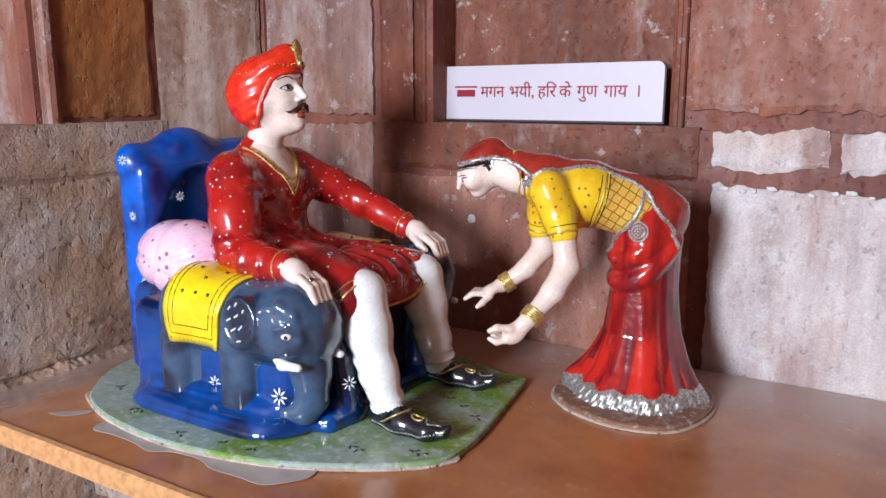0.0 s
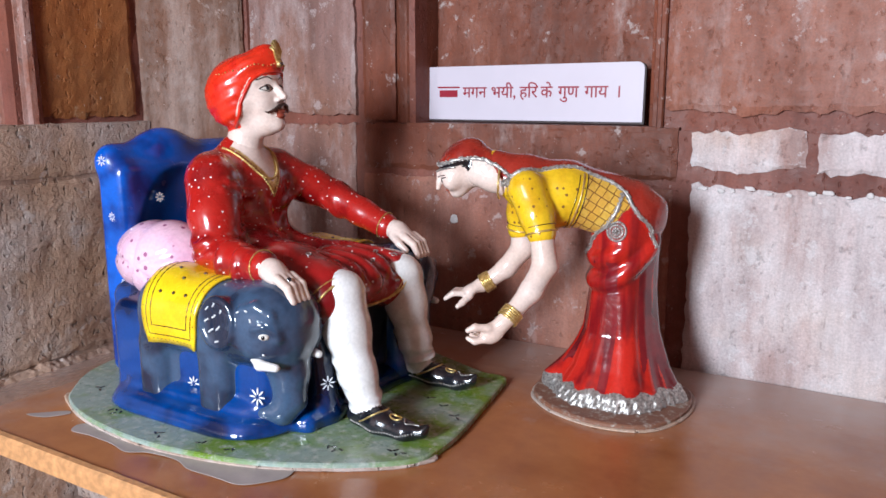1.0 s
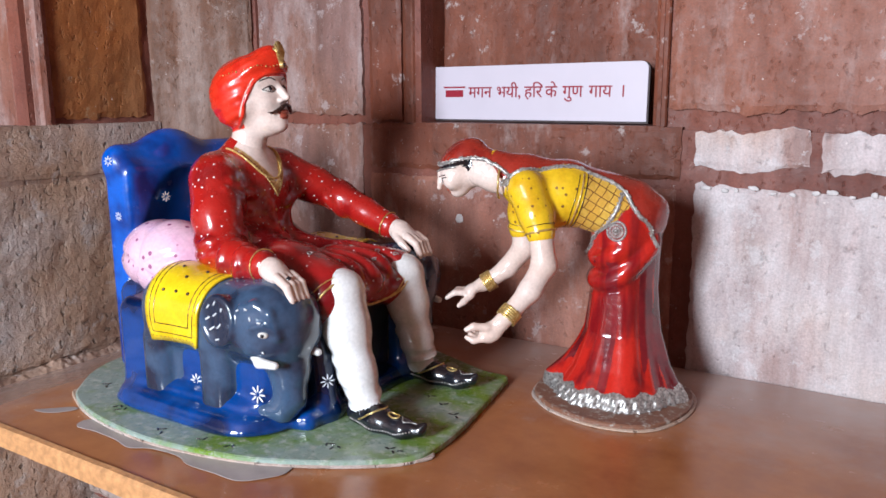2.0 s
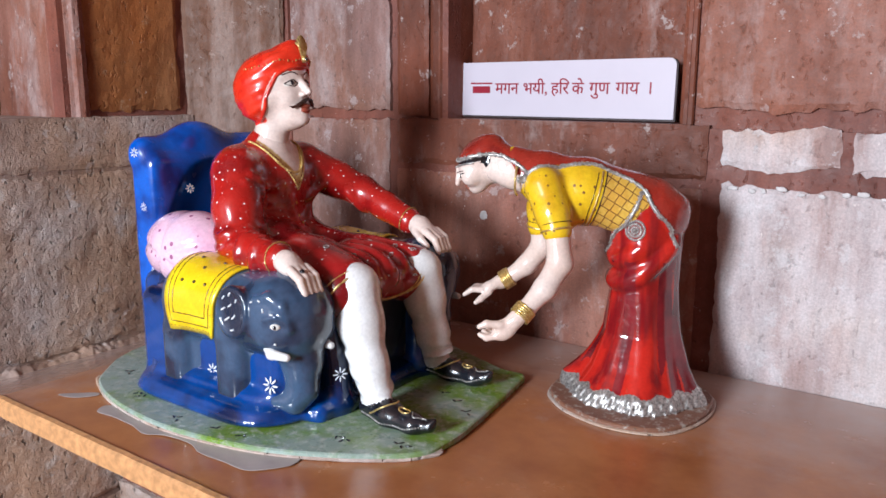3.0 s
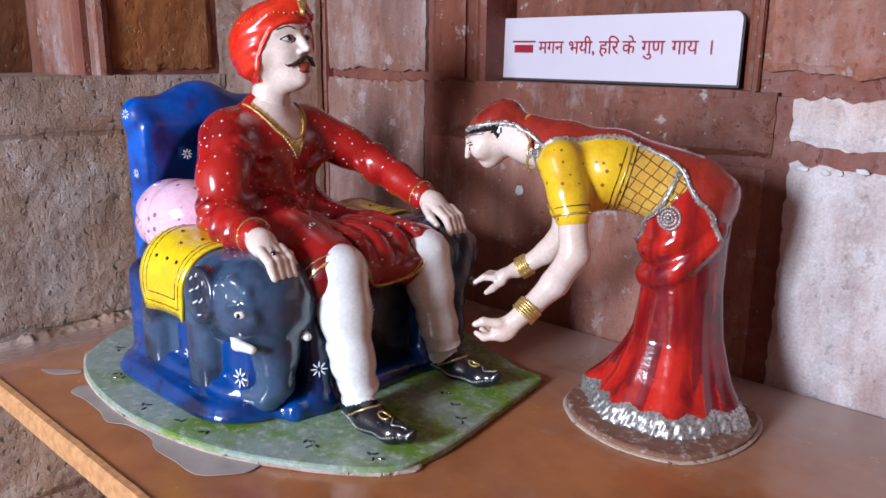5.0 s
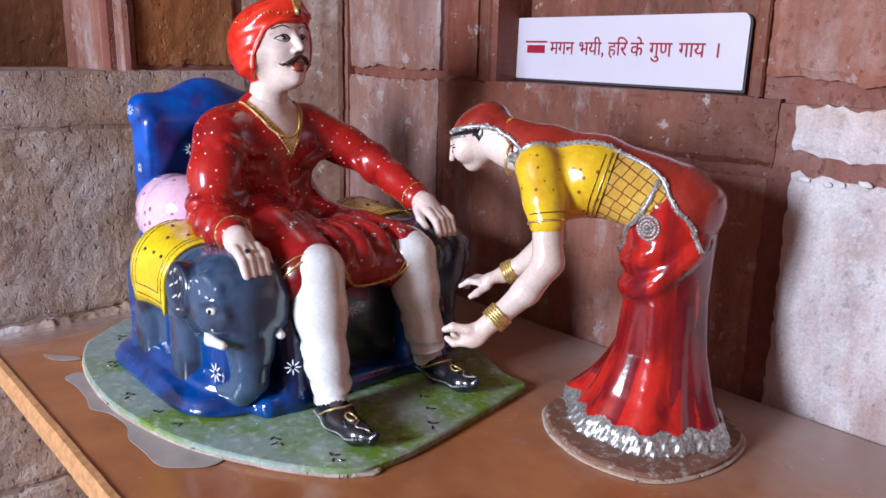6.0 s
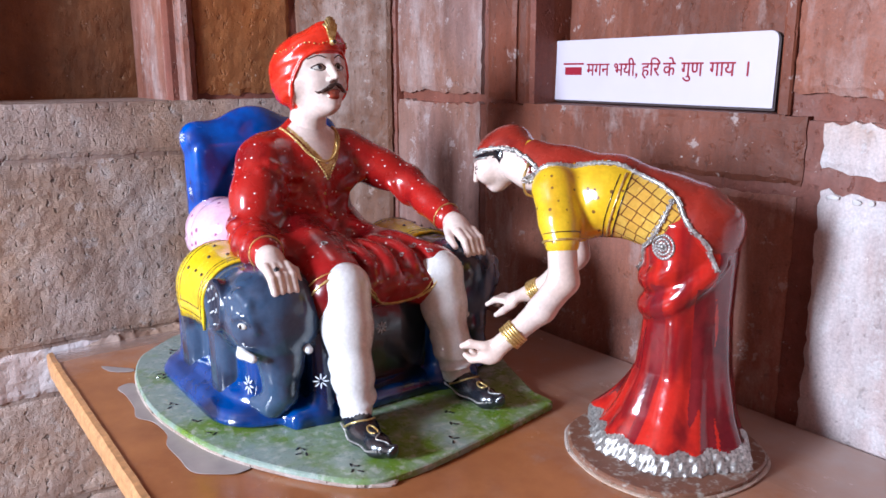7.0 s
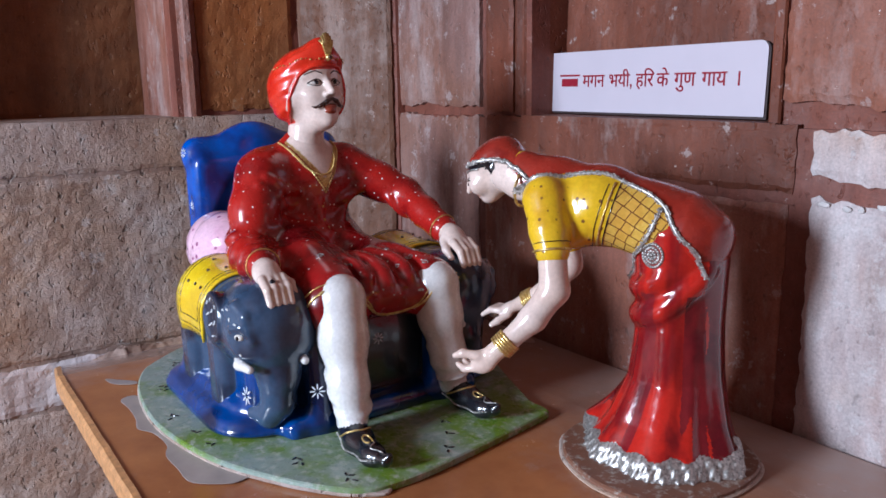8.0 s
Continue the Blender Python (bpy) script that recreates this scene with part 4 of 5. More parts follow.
elephant(-1, True)
elephant(1, False)
flower_mark(armchair, (-0.594, 1.067, 1.01), (0.1, -1, 0.1), 0.017)
flower_mark(armchair, (-0.745, 1.067, 1.005), (0.1, -1, 0.1), 0.014)
flower_mark(armchair, (-0.521, 1.16, 1.018), (0.9, -0.5, 0), 0.014)
flower_mark(armchair, (-0.5605, 1.30, 1.07), (1, 0, 0), 0.012)

# ---- bolster cushions ----


def cushion(y, side, label):
    clay = Clay((-1.08, y - 0.11, 1.08), (-0.78, y + 0.11, 1.31), 0.0035)

    def form(x, yy, z):
        px, py, pz = (x + 0.912) / 0.115, (yy - y) / 0.075, (z - 1.192) / 0.077
        a = np.arctan2(pz, px)
        r = np.sqrt(px ** 2 + py ** 2 + pz ** 2)
        return (r - 1 + 0.05 * np.abs(np.sin(2.5 * a + 0.5)) ** 10) * 0.07

    clay.press(form, (-1.05, y - 0.09, 1.1), (-0.8, y + 0.09, 1.28), 0)
    ob = Cast([PINK]).clay(clay).build("cushion")
    return tagged(ob, label, "cushion")


cushion(1.165, -1, "plump pink painted bolster cushion with small dark flowers")

# ---- statue of a seated man ----
P_SKIN, P_COAT, P_LAP, P_TURBAN, P_TROUSER, P_SHOE, P_GOLD, P_DARK, P_LIP, P_EYE, P_SILVER, P_NAIL = range(12)
MAN = [SKIN, COAT, COAT_SKIRT, TURBAN, TROUSERS, BLACK, GOLD, BROWN, LIPS, EYE_WHITE, SILVER, NAIL]
man = Cast(MAN)

clay = body_clay = Clay((-0.98, 1.07, 1.05), (-0.44, 1.57, 1.45), 0.003)
clay.ball((-0.845, MID_Y, 1.20), (0.1, 0.115, 0.07), P_COAT, 0.03)
clay.ball((-0.855, MID_Y, 1.255), (0.078, 0.092, 0.08), P_COAT, 0.03)
clay.ball((-0.852, 1.305, 1.318), (0.08, 0.112, 0.075), P_COAT, 0.03)
clay.limb((-0.85, 1.23, 1.353), (-0.85, 1.385, 1.353), 0.04, 0.04, P_COAT, 0.03)
clay.limb((-0.85, 1.306, 1.36), (-0.845, 1.308, 1.385), 0.055, 0.044, P_COAT, 0.02)
clay.chain([(-0.825, 1.209, 1.34, 0.049), (-0.79, 1.178, 1.28, 0.044), (-0.762, 1.16, 1.225, 0.04)], P_COAT, 0.018)
clay.chain([(-0.762, 1.16, 1.222, 0.04), (-0.69, 1.134, 1.216, 0.033), (-0.618, 1.12, 1.217, 0.027)], P_COAT, 0.012)
clay.chain([(-0.835, 1.4, 1.34, 0.048), (-0.795, 1.452, 1.312, 0.037), (-0.755, 1.486, 1.287, 0.033)], P_COAT, 0.018)
clay.chain([(-0.755, 1.486, 1.287, 0.033), (-0.69, 1.49, 1.258, 0.029), (-0.628, 1.49, 1.233, 0.027)], P_COAT, 0.012)
for line, r in (([(-0.80, 1.19, 1.31), (-0.78, 1.215, 1.29), (-0.775, 1.25, 1.285)], 0.0045), ([(-0.80, 1.2, 1.33), (-0.782, 1.225, 1.318), (-0.775, 1.26, 1.315)], 0.0045),
                ([(-0.81, 1.18, 1.27), (-0.785, 1.205, 1.26), (-0.78, 1.235, 1.25)], 0.004), ([(-0.80, 1.41, 1.315), (-0.78, 1.385, 1.295), (-0.775, 1.355, 1.285)], 0.0045),
                ([(-0.79, 1.395, 1.29), (-0.778, 1.37, 1.265), (-0.775, 1.345, 1.25)], 0.004), ([(-0.80, 1.14, 1.245), (-0.775, 1.118, 1.235), (-0.75, 1.12, 1.25)], 0.004),
                ([(-0.79, 1.14, 1.22), (-0.76, 1.115, 1.212), (-0.735, 1.118, 1.228)], 0.004), ([(-0.71, 1.112, 1.2), (-0.70, 1.108, 1.215), (-0.70, 1.125, 1.238)], 0.0035),
                ([(-0.67, 1.108, 1.198), (-0.66, 1.102, 1.21), (-0.66, 1.12, 1.232)], 0.0035), ([(-0.76, 1.455, 1.29), (-0.745, 1.46, 1.27), (-0.735, 1.475, 1.245)], 0.0035),
                ([(-0.765, 1.30, 1.29), (-0.768, 1.30, 1.25), (-0.765, 1.295, 1.215)], 0.004), ([(-0.79, 1.24, 1.235), (-0.77, 1.27, 1.225), (-0.765, 1.31, 1.222)], 0.004)):
    laid = settle([clay], spline(line, 4), -0.001)
    clay.chain([(*q, r) for q in laid], P_COAT, 0.012)
# lap of the coat over the thighs
clay.chain([(-0.80, 1.245, 1.19, 0.07), (-0.66, 1.222, 1.168, 0.064), (-0.556, 1.21, 1.152, 0.058)], P_LAP, 0.03)
clay.chain([(-0.80, 1.35, 1.175, 0.06), (-0.66, 1.383, 1.155, 0.053), (-0.556, 1.405, 1.147, 0.056)], P_LAP, 0.03)
clay.ball((-0.60, 1.305, 1.165), (0.085, 0.11, 0.045), P_LAP, 0.04)
clay.ball((-0.572, 1.315, 1.14), (0.04, 0.10, 0.03), P_LAP, 0.03)
for y in (1.25, 1.285, 1.33, 1.365):
    clay.limb((-0.50, y, 1.175), (-0.64, y + 0.01, 1.225), 0.008, 0.004, P_LAP, 0.02, cut=True)


for line in ([(-0.52, 1.255, 1.19), (-0.58, 1.26, 1.205), (-0.66, 1.26, 1.21)], [(-0.52, 1.35, 1.19), (-0.58, 1.345, 1.205), (-0.66, 1.33, 1.21)], [(-0.515, 1.30, 1.16), (-0.57, 1.305, 1.195), (-0.65, 1.30, 1.205)]):
    clay.chain([(*q, 0.005) for q in settle([clay], spline(line, 4), -0.004)], P_LAP, 0.02)


def coat_paint(c, t):
    """The lap in a deeper red; the collar open in a V over a glittering bib."""
    out = t.copy()
    out[(t == P_COAT) & (c[:, 2] < 1.205) & (c[:, 0] > -0.80) & (np.abs(c[:, 1] - 1.305) < 0.1)] = P_LAP
    wide = np.abs(c[:, 1] - 1.318)
    out[(t == P_COAT) & (c[:, 0] > -0.83) & (c[:, 2] > 1.312 + 1.55 * wide) & (wide < 0.055)] = P_GOLD
    out[(t == P_COAT) & (c[:, 0] > -0.83) & (c[:, 2] > 1.332 + 1.35 * wide) & (wide < 0.055)] = P_SKIN
    return out


man.clay(clay, coat_paint)

# lower legs and shoes
clay = leg_clay = Clay((-0.60, 1.11, 0.938), (-0.32, 1.48, 1.21), 0.0028)
legs = ([(-0.53, 1.213, 1.162, 0.043), (-0.515, 1.208, 1.10, 0.0385), (-0.488, 1.2, 1.03, 0.030), (-0.47, 1.195, 0.985, 0.0265)],
        [(-0.535, 1.406, 1.155, 0.043), (-0.525, 1.408, 1.10, 0.0375), (-0.51, 1.414, 1.03, 0.0295), (-0.505, 1.418, 0.985, 0.0255)])
for k, leg in enumerate(legs):
    clay.chain(leg, P_TROUSER, 0.02)
    for i in range(5):
        z = 0.995 + 0.014 * i
        x, y = leg[2][0] + 0.02 - 0.008 * i, leg[2][1]
        clay.ball((x - 0.004, y, z), (0.0295, 0.0295, 0.004), P_TROUSER, 0.008, (8 * (-1) ** i, 10 * (-1) ** k, 0))
shoes = ([(-0.482, 1.195, 0.96, 0.022), (-0.43, 1.184, 0.958, 0.0235), (-0.378, 1.18, 0.955, 0.018), (-0.347, 1.183, 0.960, 0.008), (-0.338, 1.185, 0.971, 0.004)],
         [(-0.515, 1.424, 0.961, 0.021), (-0.465, 1.421, 0.959, 0.0225), (-0.415, 1.42, 0.956, 0.0175), (-0.388, 1.422, 0.963, 0.008), (-0.379, 1.423, 0.974, 0.004)])
for shoe in shoes:
    clay.chain(shoe, P_SHOE, 0.012)
    clay.slab((0, 0, 0.93), (2, 2, 0.0135), 0.0, P_SHOE, 0.002, cut=True)
man.clay(clay)
for shoe in shoes:
    c, d = Vector(shoe[1][:3]), (Vector(shoe[2][:3]) - Vector(shoe[0][:3])).normalized()
    n = Vector((d.y, -d.x, 0))
    for side in (-1, 1):
        row = [Vector(shoe[0][:3]).lerp(Vector(shoe[4][:3]), i / 27) + n * side * 0.03 for i in range(26)]
        row = [Vector((p.x, p.y, 0.953 + 0.008 * max(0, i - 19) / 6)) for i, p in enumerate(row)]
        for p in settle([leg_clay], row):
            man.bead(p, 0.0021, P_SILVER)
    top = [c - d * 0.03 + n * 0.03, c - d * 0.005 + n * 0.024 + Vector((0, 0, 0.018)), c + d * 0.012 + n * 0.01 + Vector((0, 0, 0.03)), c + d * 0.012 - n * 0.01 + Vector((0, 0, 0.03)), c - d * 0.005 - n * 0.024 + Vector((0, 0, 0.018)), c - d * 0.03 - n * 0.03]
    man.rope(settle([leg_clay], spline(top, 6), 0.0005), 0.0016, P_GOLD)
    swirl = [c + d * (0.036 + 0.010 * math.cos(q)) + n * (0.010 * math.sin(q)) + Vector((0, 0, 0.03)) for q in np.linspace(0, 5.5, 16)]
    man.rope(settle([leg_clay], swirl, 0.0004), 0.0015, P_GOLD)
    man.rope(settle([leg_clay], [c + d * k + n * 0.007 * math.sin(k * 230) + Vector((0, 0, 0.025)) for k in np.linspace(0.048, 0.078, 12)], 0.0004), 0.0011, P_SILVER)

# hems, collar and cuffs
hem = spline([(-0.56, 1.155, 1.105), (-0.535, 1.16, 1.16), (-0.505, 1.185, 1.195), (-0.495, 1.225, 1.195), (-0.495, 1.255, 1.15), (-0.52, 1.285, 1.115), (-0.53, 1.32, 1.108), (-0.51, 1.36, 1.13), (-0.492, 1.39, 1.17), (-0.492, 1.425, 1.18), (-0.52, 1.462, 1.165)], 7)
man.rope(settle([body_clay], hem, 0.0006), 0.0022, P_GOLD, wobble=0.3)
man.rope(settle([body_clay], [p + Vector((-0.012, 0, 0.006)) for p in hem], 0.0004), 0.0012, P_GOLD, wobble=0.5)
for w, d in (((-0.62, 1.1205, 1.217), (0.97, -0.15, 0.0)), ((-0.63, 1.49, 1.234), (0.97, 0.0, -0.3))):
    w, d = Vector(w), Vector(d).normalized()
    u = d.cross(Vector((0, 0, 1))).normalized()
    v = d.cross(u)
    man.rope([w + (u * math.cos(q) + v * math.sin(q)) * 0.028 for q in np.linspace(0, 6.4, 24)], 0.0014, P_GOLD)
for line in ([(-0.76, 1.318, 1.306), (-0.775, 1.29, 1.35), (-0.80, 1.262, 1.39), (-0.84, 1.255, 1.40)], [(-0.76, 1.318, 1.306), (-0.775, 1.345, 1.35), (-0.80, 1.362, 1.385), (-0.84, 1.365, 1.395)],
             [(-0.81, 1.265, 1.385), (-0.785, 1.285, 1.352), (-0.778, 1.315, 1.338), (-0.785, 1.342, 1.352), (-0.81, 1.358, 1.385)]):
    for p in settle([body_clay], spline(line, 9), 0.001):
        man.bead(p, 0.0027, P_GOLD)
for y, z in ((1.312, 1.28), (1.308, 1.255), (1.305, 1.23)):
    man.bead(settle([body_clay], [(-0.76, y, z)])[0], 0.0032, P_GOLD)

# resting fingers on the elephants' heads

def laid_fingers(c, k, lift):
    """Places a point of resting fingers: smaller by k about its wrist c, then lifted."""
    return lambda x, y, z: tuple(c[i] + k * (q - c[i]) + lift[i] for i, q in enumerate((x, y, z)))


g = laid_fingers((-0.61, 1.12, 1.192), 0.84, (-0.004, -0.002, 0.024))
clay = Clay((-0.66, 1.05, 1.08), (-0.48, 1.18, 1.26), 0.002)
clay.limb(g(-0.635, 1.122, 1.196), g(-0.585, 1.116, 1.19), 0.019, 0.02, P_SKIN, 0.01)
clay.ball(g(-0.572, 1.113, 1.183), (0.028, 0.0235, 0.0155), P_SKIN, 0.01, (0, 25, 0))
for i in range(4):
    y = 1.094 + 0.0135 * i
    clay.chain([(*g(-0.553, y, 1.18), 0.0082), (*g(-0.527, y - 0.001, 1.165 + 0.002 * (i % 2)), 0.0074), (*g(-0.516, y - 0.001, 1.14), 0.0066), (*g(-0.518, y, 1.122 + 0.004 * abs(i - 1)), 0.0055)], P_SKIN, 0.002)
clay.chain([(*g(-0.585, 1.138, 1.18), 0.0085), (*g(-0.555, 1.152, 1.165), 0.0072), (*g(-0.535, 1.15, 1.15), 0.006)], P_SKIN, 0.004)
man.clay(clay)
man.bead(g(-0.534, 1.106, 1.178), 0.0058, P_SHOE)
man.rope([g(-0.536 + 0.003 * math.cos(q), 1.107 + 0.0105 * math.cos(q), 1.167 + 0.0105 * math.sin(q)) for q in np.linspace(0, 6.3, 14)], 0.0018, P_GOLD)
g = laid_fingers((-0.615, 1.49, 1.226), 0.84, (-0.004, 0.0, 0.006))
clay = Clay((-0.66, 1.42, 1.11), (-0.48, 1.56, 1.27), 0.0022)
clay.limb(g(-0.64, 1.49, 1.228), g(-0.59, 1.488, 1.22), 0.019, 0.02, P_SKIN, 0.01)
clay.ball(g(-0.575, 1.487, 1.212), (0.028, 0.0235, 0.0155), P_SKIN, 0.01, (0, 25, 0))
for i in range(4):
    y = 1.468 + 0.0135 * i
    clay.chain([(*g(-0.555, y, 1.208), 0.0082), (*g(-0.53, y, 1.192 + 0.002 * (i % 2)), 0.0074), (*g(-0.519, y, 1.168), 0.0066), (*g(-0.521, y, 1.148 + 0.004 * abs(i - 2)), 0.0055)], P_SKIN, 0.002)
clay.chain([(*g(-0.588, 1.464, 1.21), 0.0085), (*g(-0.56, 1.45, 1.195), 0.0072), (*g(-0.54, 1.45, 1.18), 0.006)], P_SKIN, 0.004)
man.clay(clay)

# head, in its own frame: forward, to its left, up
HEAD = Matrix.Translation((-0.824, 1.321, 1.487)) @ Matrix.Rotation(radians(4), 4, "Z") @ Matrix.Rotation(radians(-13), 4, "Y")


def h(u, v, w):
    return tuple(HEAD @ Vector((u, v, w)))


TILT = (0, -13, 4)
clay = head_clay = Clay((-0.935, 1.215, 1.36), (-0.715, 1.425, 1.62), 0.0017)
clay.limb((-0.842, 1.306, 1.365), (-0.832, 1.314, 1.44), 0.039, 0.033, P_SKIN, 0.014)
clay.ball(h(-0.01, 0, 0.012), (0.073, 0.054, 0.072), P_SKIN, 0.01, TILT)
clay.ball(h(0.018, 0, -0.016), (0.047, 0.0385, 0.054), P_SKIN, 0.014, TILT)
clay.ball(h(0.034, 0, -0.05), (0.025, 0.023, 0.019), P_SKIN, 0.018, TILT)
clay.ball(h(0.052, 0, -0.058), (0.0095, 0.0115, 0.009), P_SKIN, 0.012, TILT)
for s in (-1, 1):
    clay.ball(h(0.042, 0.024 * s, -0.012), (0.015, 0.014, 0.014), P_SKIN, 0.014, TILT)
    clay.limb(h(0.060, 0.009 * s, 0.024), h(0.046, 0.036 * s, 0.023), 0.005, 0.005, P_SKIN, 0.01)
    clay.ball(h(0.068, 0.020 * s, 0.010), (0.013, 0.0125, 0.0075), P_SKIN, 0.006, TILT, cut=True)
    clay.ball(h(0.0495, 0.0205 * s, 0.0100), (0.0108, 0.0125, 0.0085), P_EYE, 0.0015, TILT)
    clay.ball(h(0.0695, 0.0068 * s, -0.0125), (0.006, 0.005, 0.0045), P_SKIN, 0.005)
clay.chain([(*h(0.061, 0, 0.024), 0.0048), (*h(0.0715, 0, 0.004), 0.0052), (*h(0.080, 0, -0.0095), 0.006)], P_SKIN, 0.007)
clay.ball(h(0.0635, 0, -0.0345), (0.0085, 0.0135, 0.005), P_LIP, 0.003, TILT)
clay.ball(h(0.0625, 0, -0.043), (0.0078, 0.0115, 0.0044), P_LIP, 0.004, TILT)


# turban: wound rolls, low behind, rising to a peak over the brow
def wound(c, r, lean):
    def form(x, y, z):
        px, py, pz = x - c[0], y - c[1], z - c[2]
        qx, qz = px * math.cos(lean) + pz * math.sin(lean), -px * math.sin(lean) + pz * math.cos(lean)
        a = np.sqrt((qx / r[0]) ** 2 + (py / r[1]) ** 2 + (qz / r[2]) ** 2)
        roll = np.sin(170 * (qz + 0.5 * np.abs(py) - 0.3 * qx)) + 0.6 * np.sin(390 * (qz - 0.4 * qx + 0.2 * py))
        return (a - 1) * min(r) - 0.0007 * roll
    return form


for c, r, lean in (((-0.842, 1.318, 1.505), (0.072, 0.069, 0.066), 0.2), ((-0.818, 1.322, 1.543), (0.06, 0.058, 0.034), 0.3), ((-0.795, 1.325, 1.566), (0.034, 0.026, 0.026), 0.5)):
    clay.press(wound(c, r, lean), [q - 0.085 for q in c], [q + 0.085 for q in c], P_TURBAN, 0.014)
for s in (-1, 1):
    c = (-0.84, 1.319 + s * 0.046, 1.49)
    clay.press(wound(c, (0.046, 0.026, 0.05), 0.1), [q - 0.06 for q in c], [q + 0.06 for q in c], P_TURBAN, 0.012)


def turban_paint(c, t):
    """The wound cloth covers the ears and all behind a line down the temples."""
    local = (np.c_[c, np.ones(len(c))] @ np.array(HEAD.inverted()).T)[:, :3]
    out = t.copy()
    front = local[:, 0] > 0.024 + 0.62 * local[:, 2]
    out[(t == P_SKIN) & ~front & (local[:, 2] > -0.05)] = P_TURBAN
    out[(t == P_TURBAN) & front & (local[:, 2] < 0.034)] = P_SKIN
    return out


man.clay(clay, turban_paint)
edge = [(0.068, 0, 0.044), (0.06, 0.026, 0.04), (0.043, 0.044, 0.026), (0.024, 0.054, 0.0), (0.008, 0.056, -0.03), (-0.014, 0.052, -0.054)]
edge = [h(u, -v, w) for u, v, w in edge[:0:-1]] + [h(*q) for q in edge]
man.rope(settle([head_clay], spline(edge, 6), -0.0005), 0.004, P_TURBAN, 8)
fine = Clay(np.array(h(0.06, 0, -0.02)) - 0.06, np.array(h(0.06, 0, -0.02)) + 0.06, 0.0011)
for s in (-1, 1):
    fine.chain([(*h(0.0745, 0.0015 * s, -0.0225), 0.0028), (*h(0.0715, 0.010 * s, -0.0265), 0.0042), (*h(0.064, 0.020 * s, -0.0325), 0.0036), (*h(0.0575, 0.0285 * s, -0.0345), 0.0022), (*h(0.0545, 0.034 * s, -0.032), 0.0011)], P_DARK, 0.002)
man.clay(fine)
for s in (-1, 1):
    brow = settle([head_clay], spline([h(0.068, 0.009 * s, 0.0265), h(0.063, 0.022 * s, 0.0325), h(0.05, 0.037 * s, 0.027)], 6), 0.0002)
    man.rope(brow, 0.0011, P_DARK)
    for lift, w in ((0.0075, 0.0012), (-0.0045, 0.0007)):
        lid = settle([head_clay], spline([h(0.064, 0.0085 * s, 0.0095), h(0.064, 0.0205 * s, 0.0095 + lift), h(0.052, 0.0335 * s, 0.011)], 6), 0.0004)
        man.rope(lid, w, P_DARK)
    pupil = settle([head_clay], [h(0.066, 0.0205 * s, 0.0112)], -0.0022)[0]
    man.bead(pupil, 0.0055, P_SHOE)
band = [Vector((-0.822, 1.32, 1.55)) + Vector((0.075 * math.cos(q), 0.08 * math.sin(q), 0.012 * math.cos(q) - 0.006)) for q in np.linspace(-1.9, 1.9, 34)]
for i, p in enumerate(settle([head_clay], band, 0.0004)):
    man.bead(p, 0.0021 if i % 2 else 0.0012, P_GOLD)
tip = settle([head_clay], [(-0.757, 1.327, 1.557)])[0]
for k in range(-3, 4):
    man.rope([tip + Vector((0.001, 0, -0.006)), tip + Vector((0.0, 0.003 * k, 0.024)), tip + Vector((-0.006, 0.0042 * k, 0.044 - 0.0015 * k * k))], 0.0028, P_GOLD)
man.bead(tip + Vector((0.004, 0, 0.0)), 0.0075, P_GOLD)
man.bead(tip + Vector((0.0085, 0, 0.0)), 0.0045, P_DARK)
# painted paisleys on the lap
for x, y, z, q in ((-0.577, 1.375, 1.206, 0.3), (-0.537, 1.385, 1.198, 0.5), (-0.55, 1.335, 1.196, 1.2), (-0.52, 1.40, 1.17, 0.2), (-0.62, 1.36, 1.214, 2.0), (-0.52, 1.43, 1.15, 0.9), (-0.60, 1.41, 1.215, 1.0), (-0.515, 1.36, 1.155, 0.4), (-0.57, 1.25, 1.208, 0.7), (-0.60, 1.215, 1.222, 1.4)):
    curl = [(x + 0.0062 * math.cos(q + s) * (1 - s * 0.1), y + 0.0062 * math.sin(q + s) * (1 - s * 0.1), z + 0.002) for s in np.linspace(0, 6.0, 18)]
    man.rope(settle([body_clay], curl, 0.0003), 0.0012, P_SILVER)
statue = tagged(man.build("statue_of_seated_man"), "glossy painted statue of a seated man in red coat and turban", "statue")

# ---- statue of a bowing woman ----
W_SKIN, W_BLOUSE, W_BODICE, W_SKIRT, W_WINE, W_VEIL, W_SILVER, W_GOLD, W_HAIR, W_LIP, W_EYE, W_NAIL = range(12)
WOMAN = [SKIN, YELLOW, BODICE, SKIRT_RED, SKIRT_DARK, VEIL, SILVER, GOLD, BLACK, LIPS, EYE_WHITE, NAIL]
woman = Cast(WOMAN)
plate = thing("plinth", "thin oval cast plinth painted dusty brown", "plinth")
part("plate", outline_plate(bmesh.new(), [(-0.292, 1.50), (-0.262, 1.46), (-0.216, 1.428), (-0.136, 1.409), (-0.056, 1.432), (-0.018, 1.50), (-0.012, 1.582), (-0.04, 1.655), (-0.13, 1.70), (-0.25, 1.67), (-0.30, 1.58)],
                            LEDGE, BASE_TOP - 0.001, 5), BROWN_BASE, plate)
part("rim_line", outline_plate(bmesh.new(), [(-0.297, 1.498), (-0.266, 1.456), (-0.218, 1.423), (-0.136, 1.404), (-0.053, 1.428), (-0.013, 1.498), (-0.007, 1.584), (-0.036, 1.659), (-0.13, 1.705), (-0.253, 1.675), (-0.305, 1.58)],
                                LEDGE + 0.0005, LEDGE + 0.005, 5), LIME, plate, "chipped pale rim")

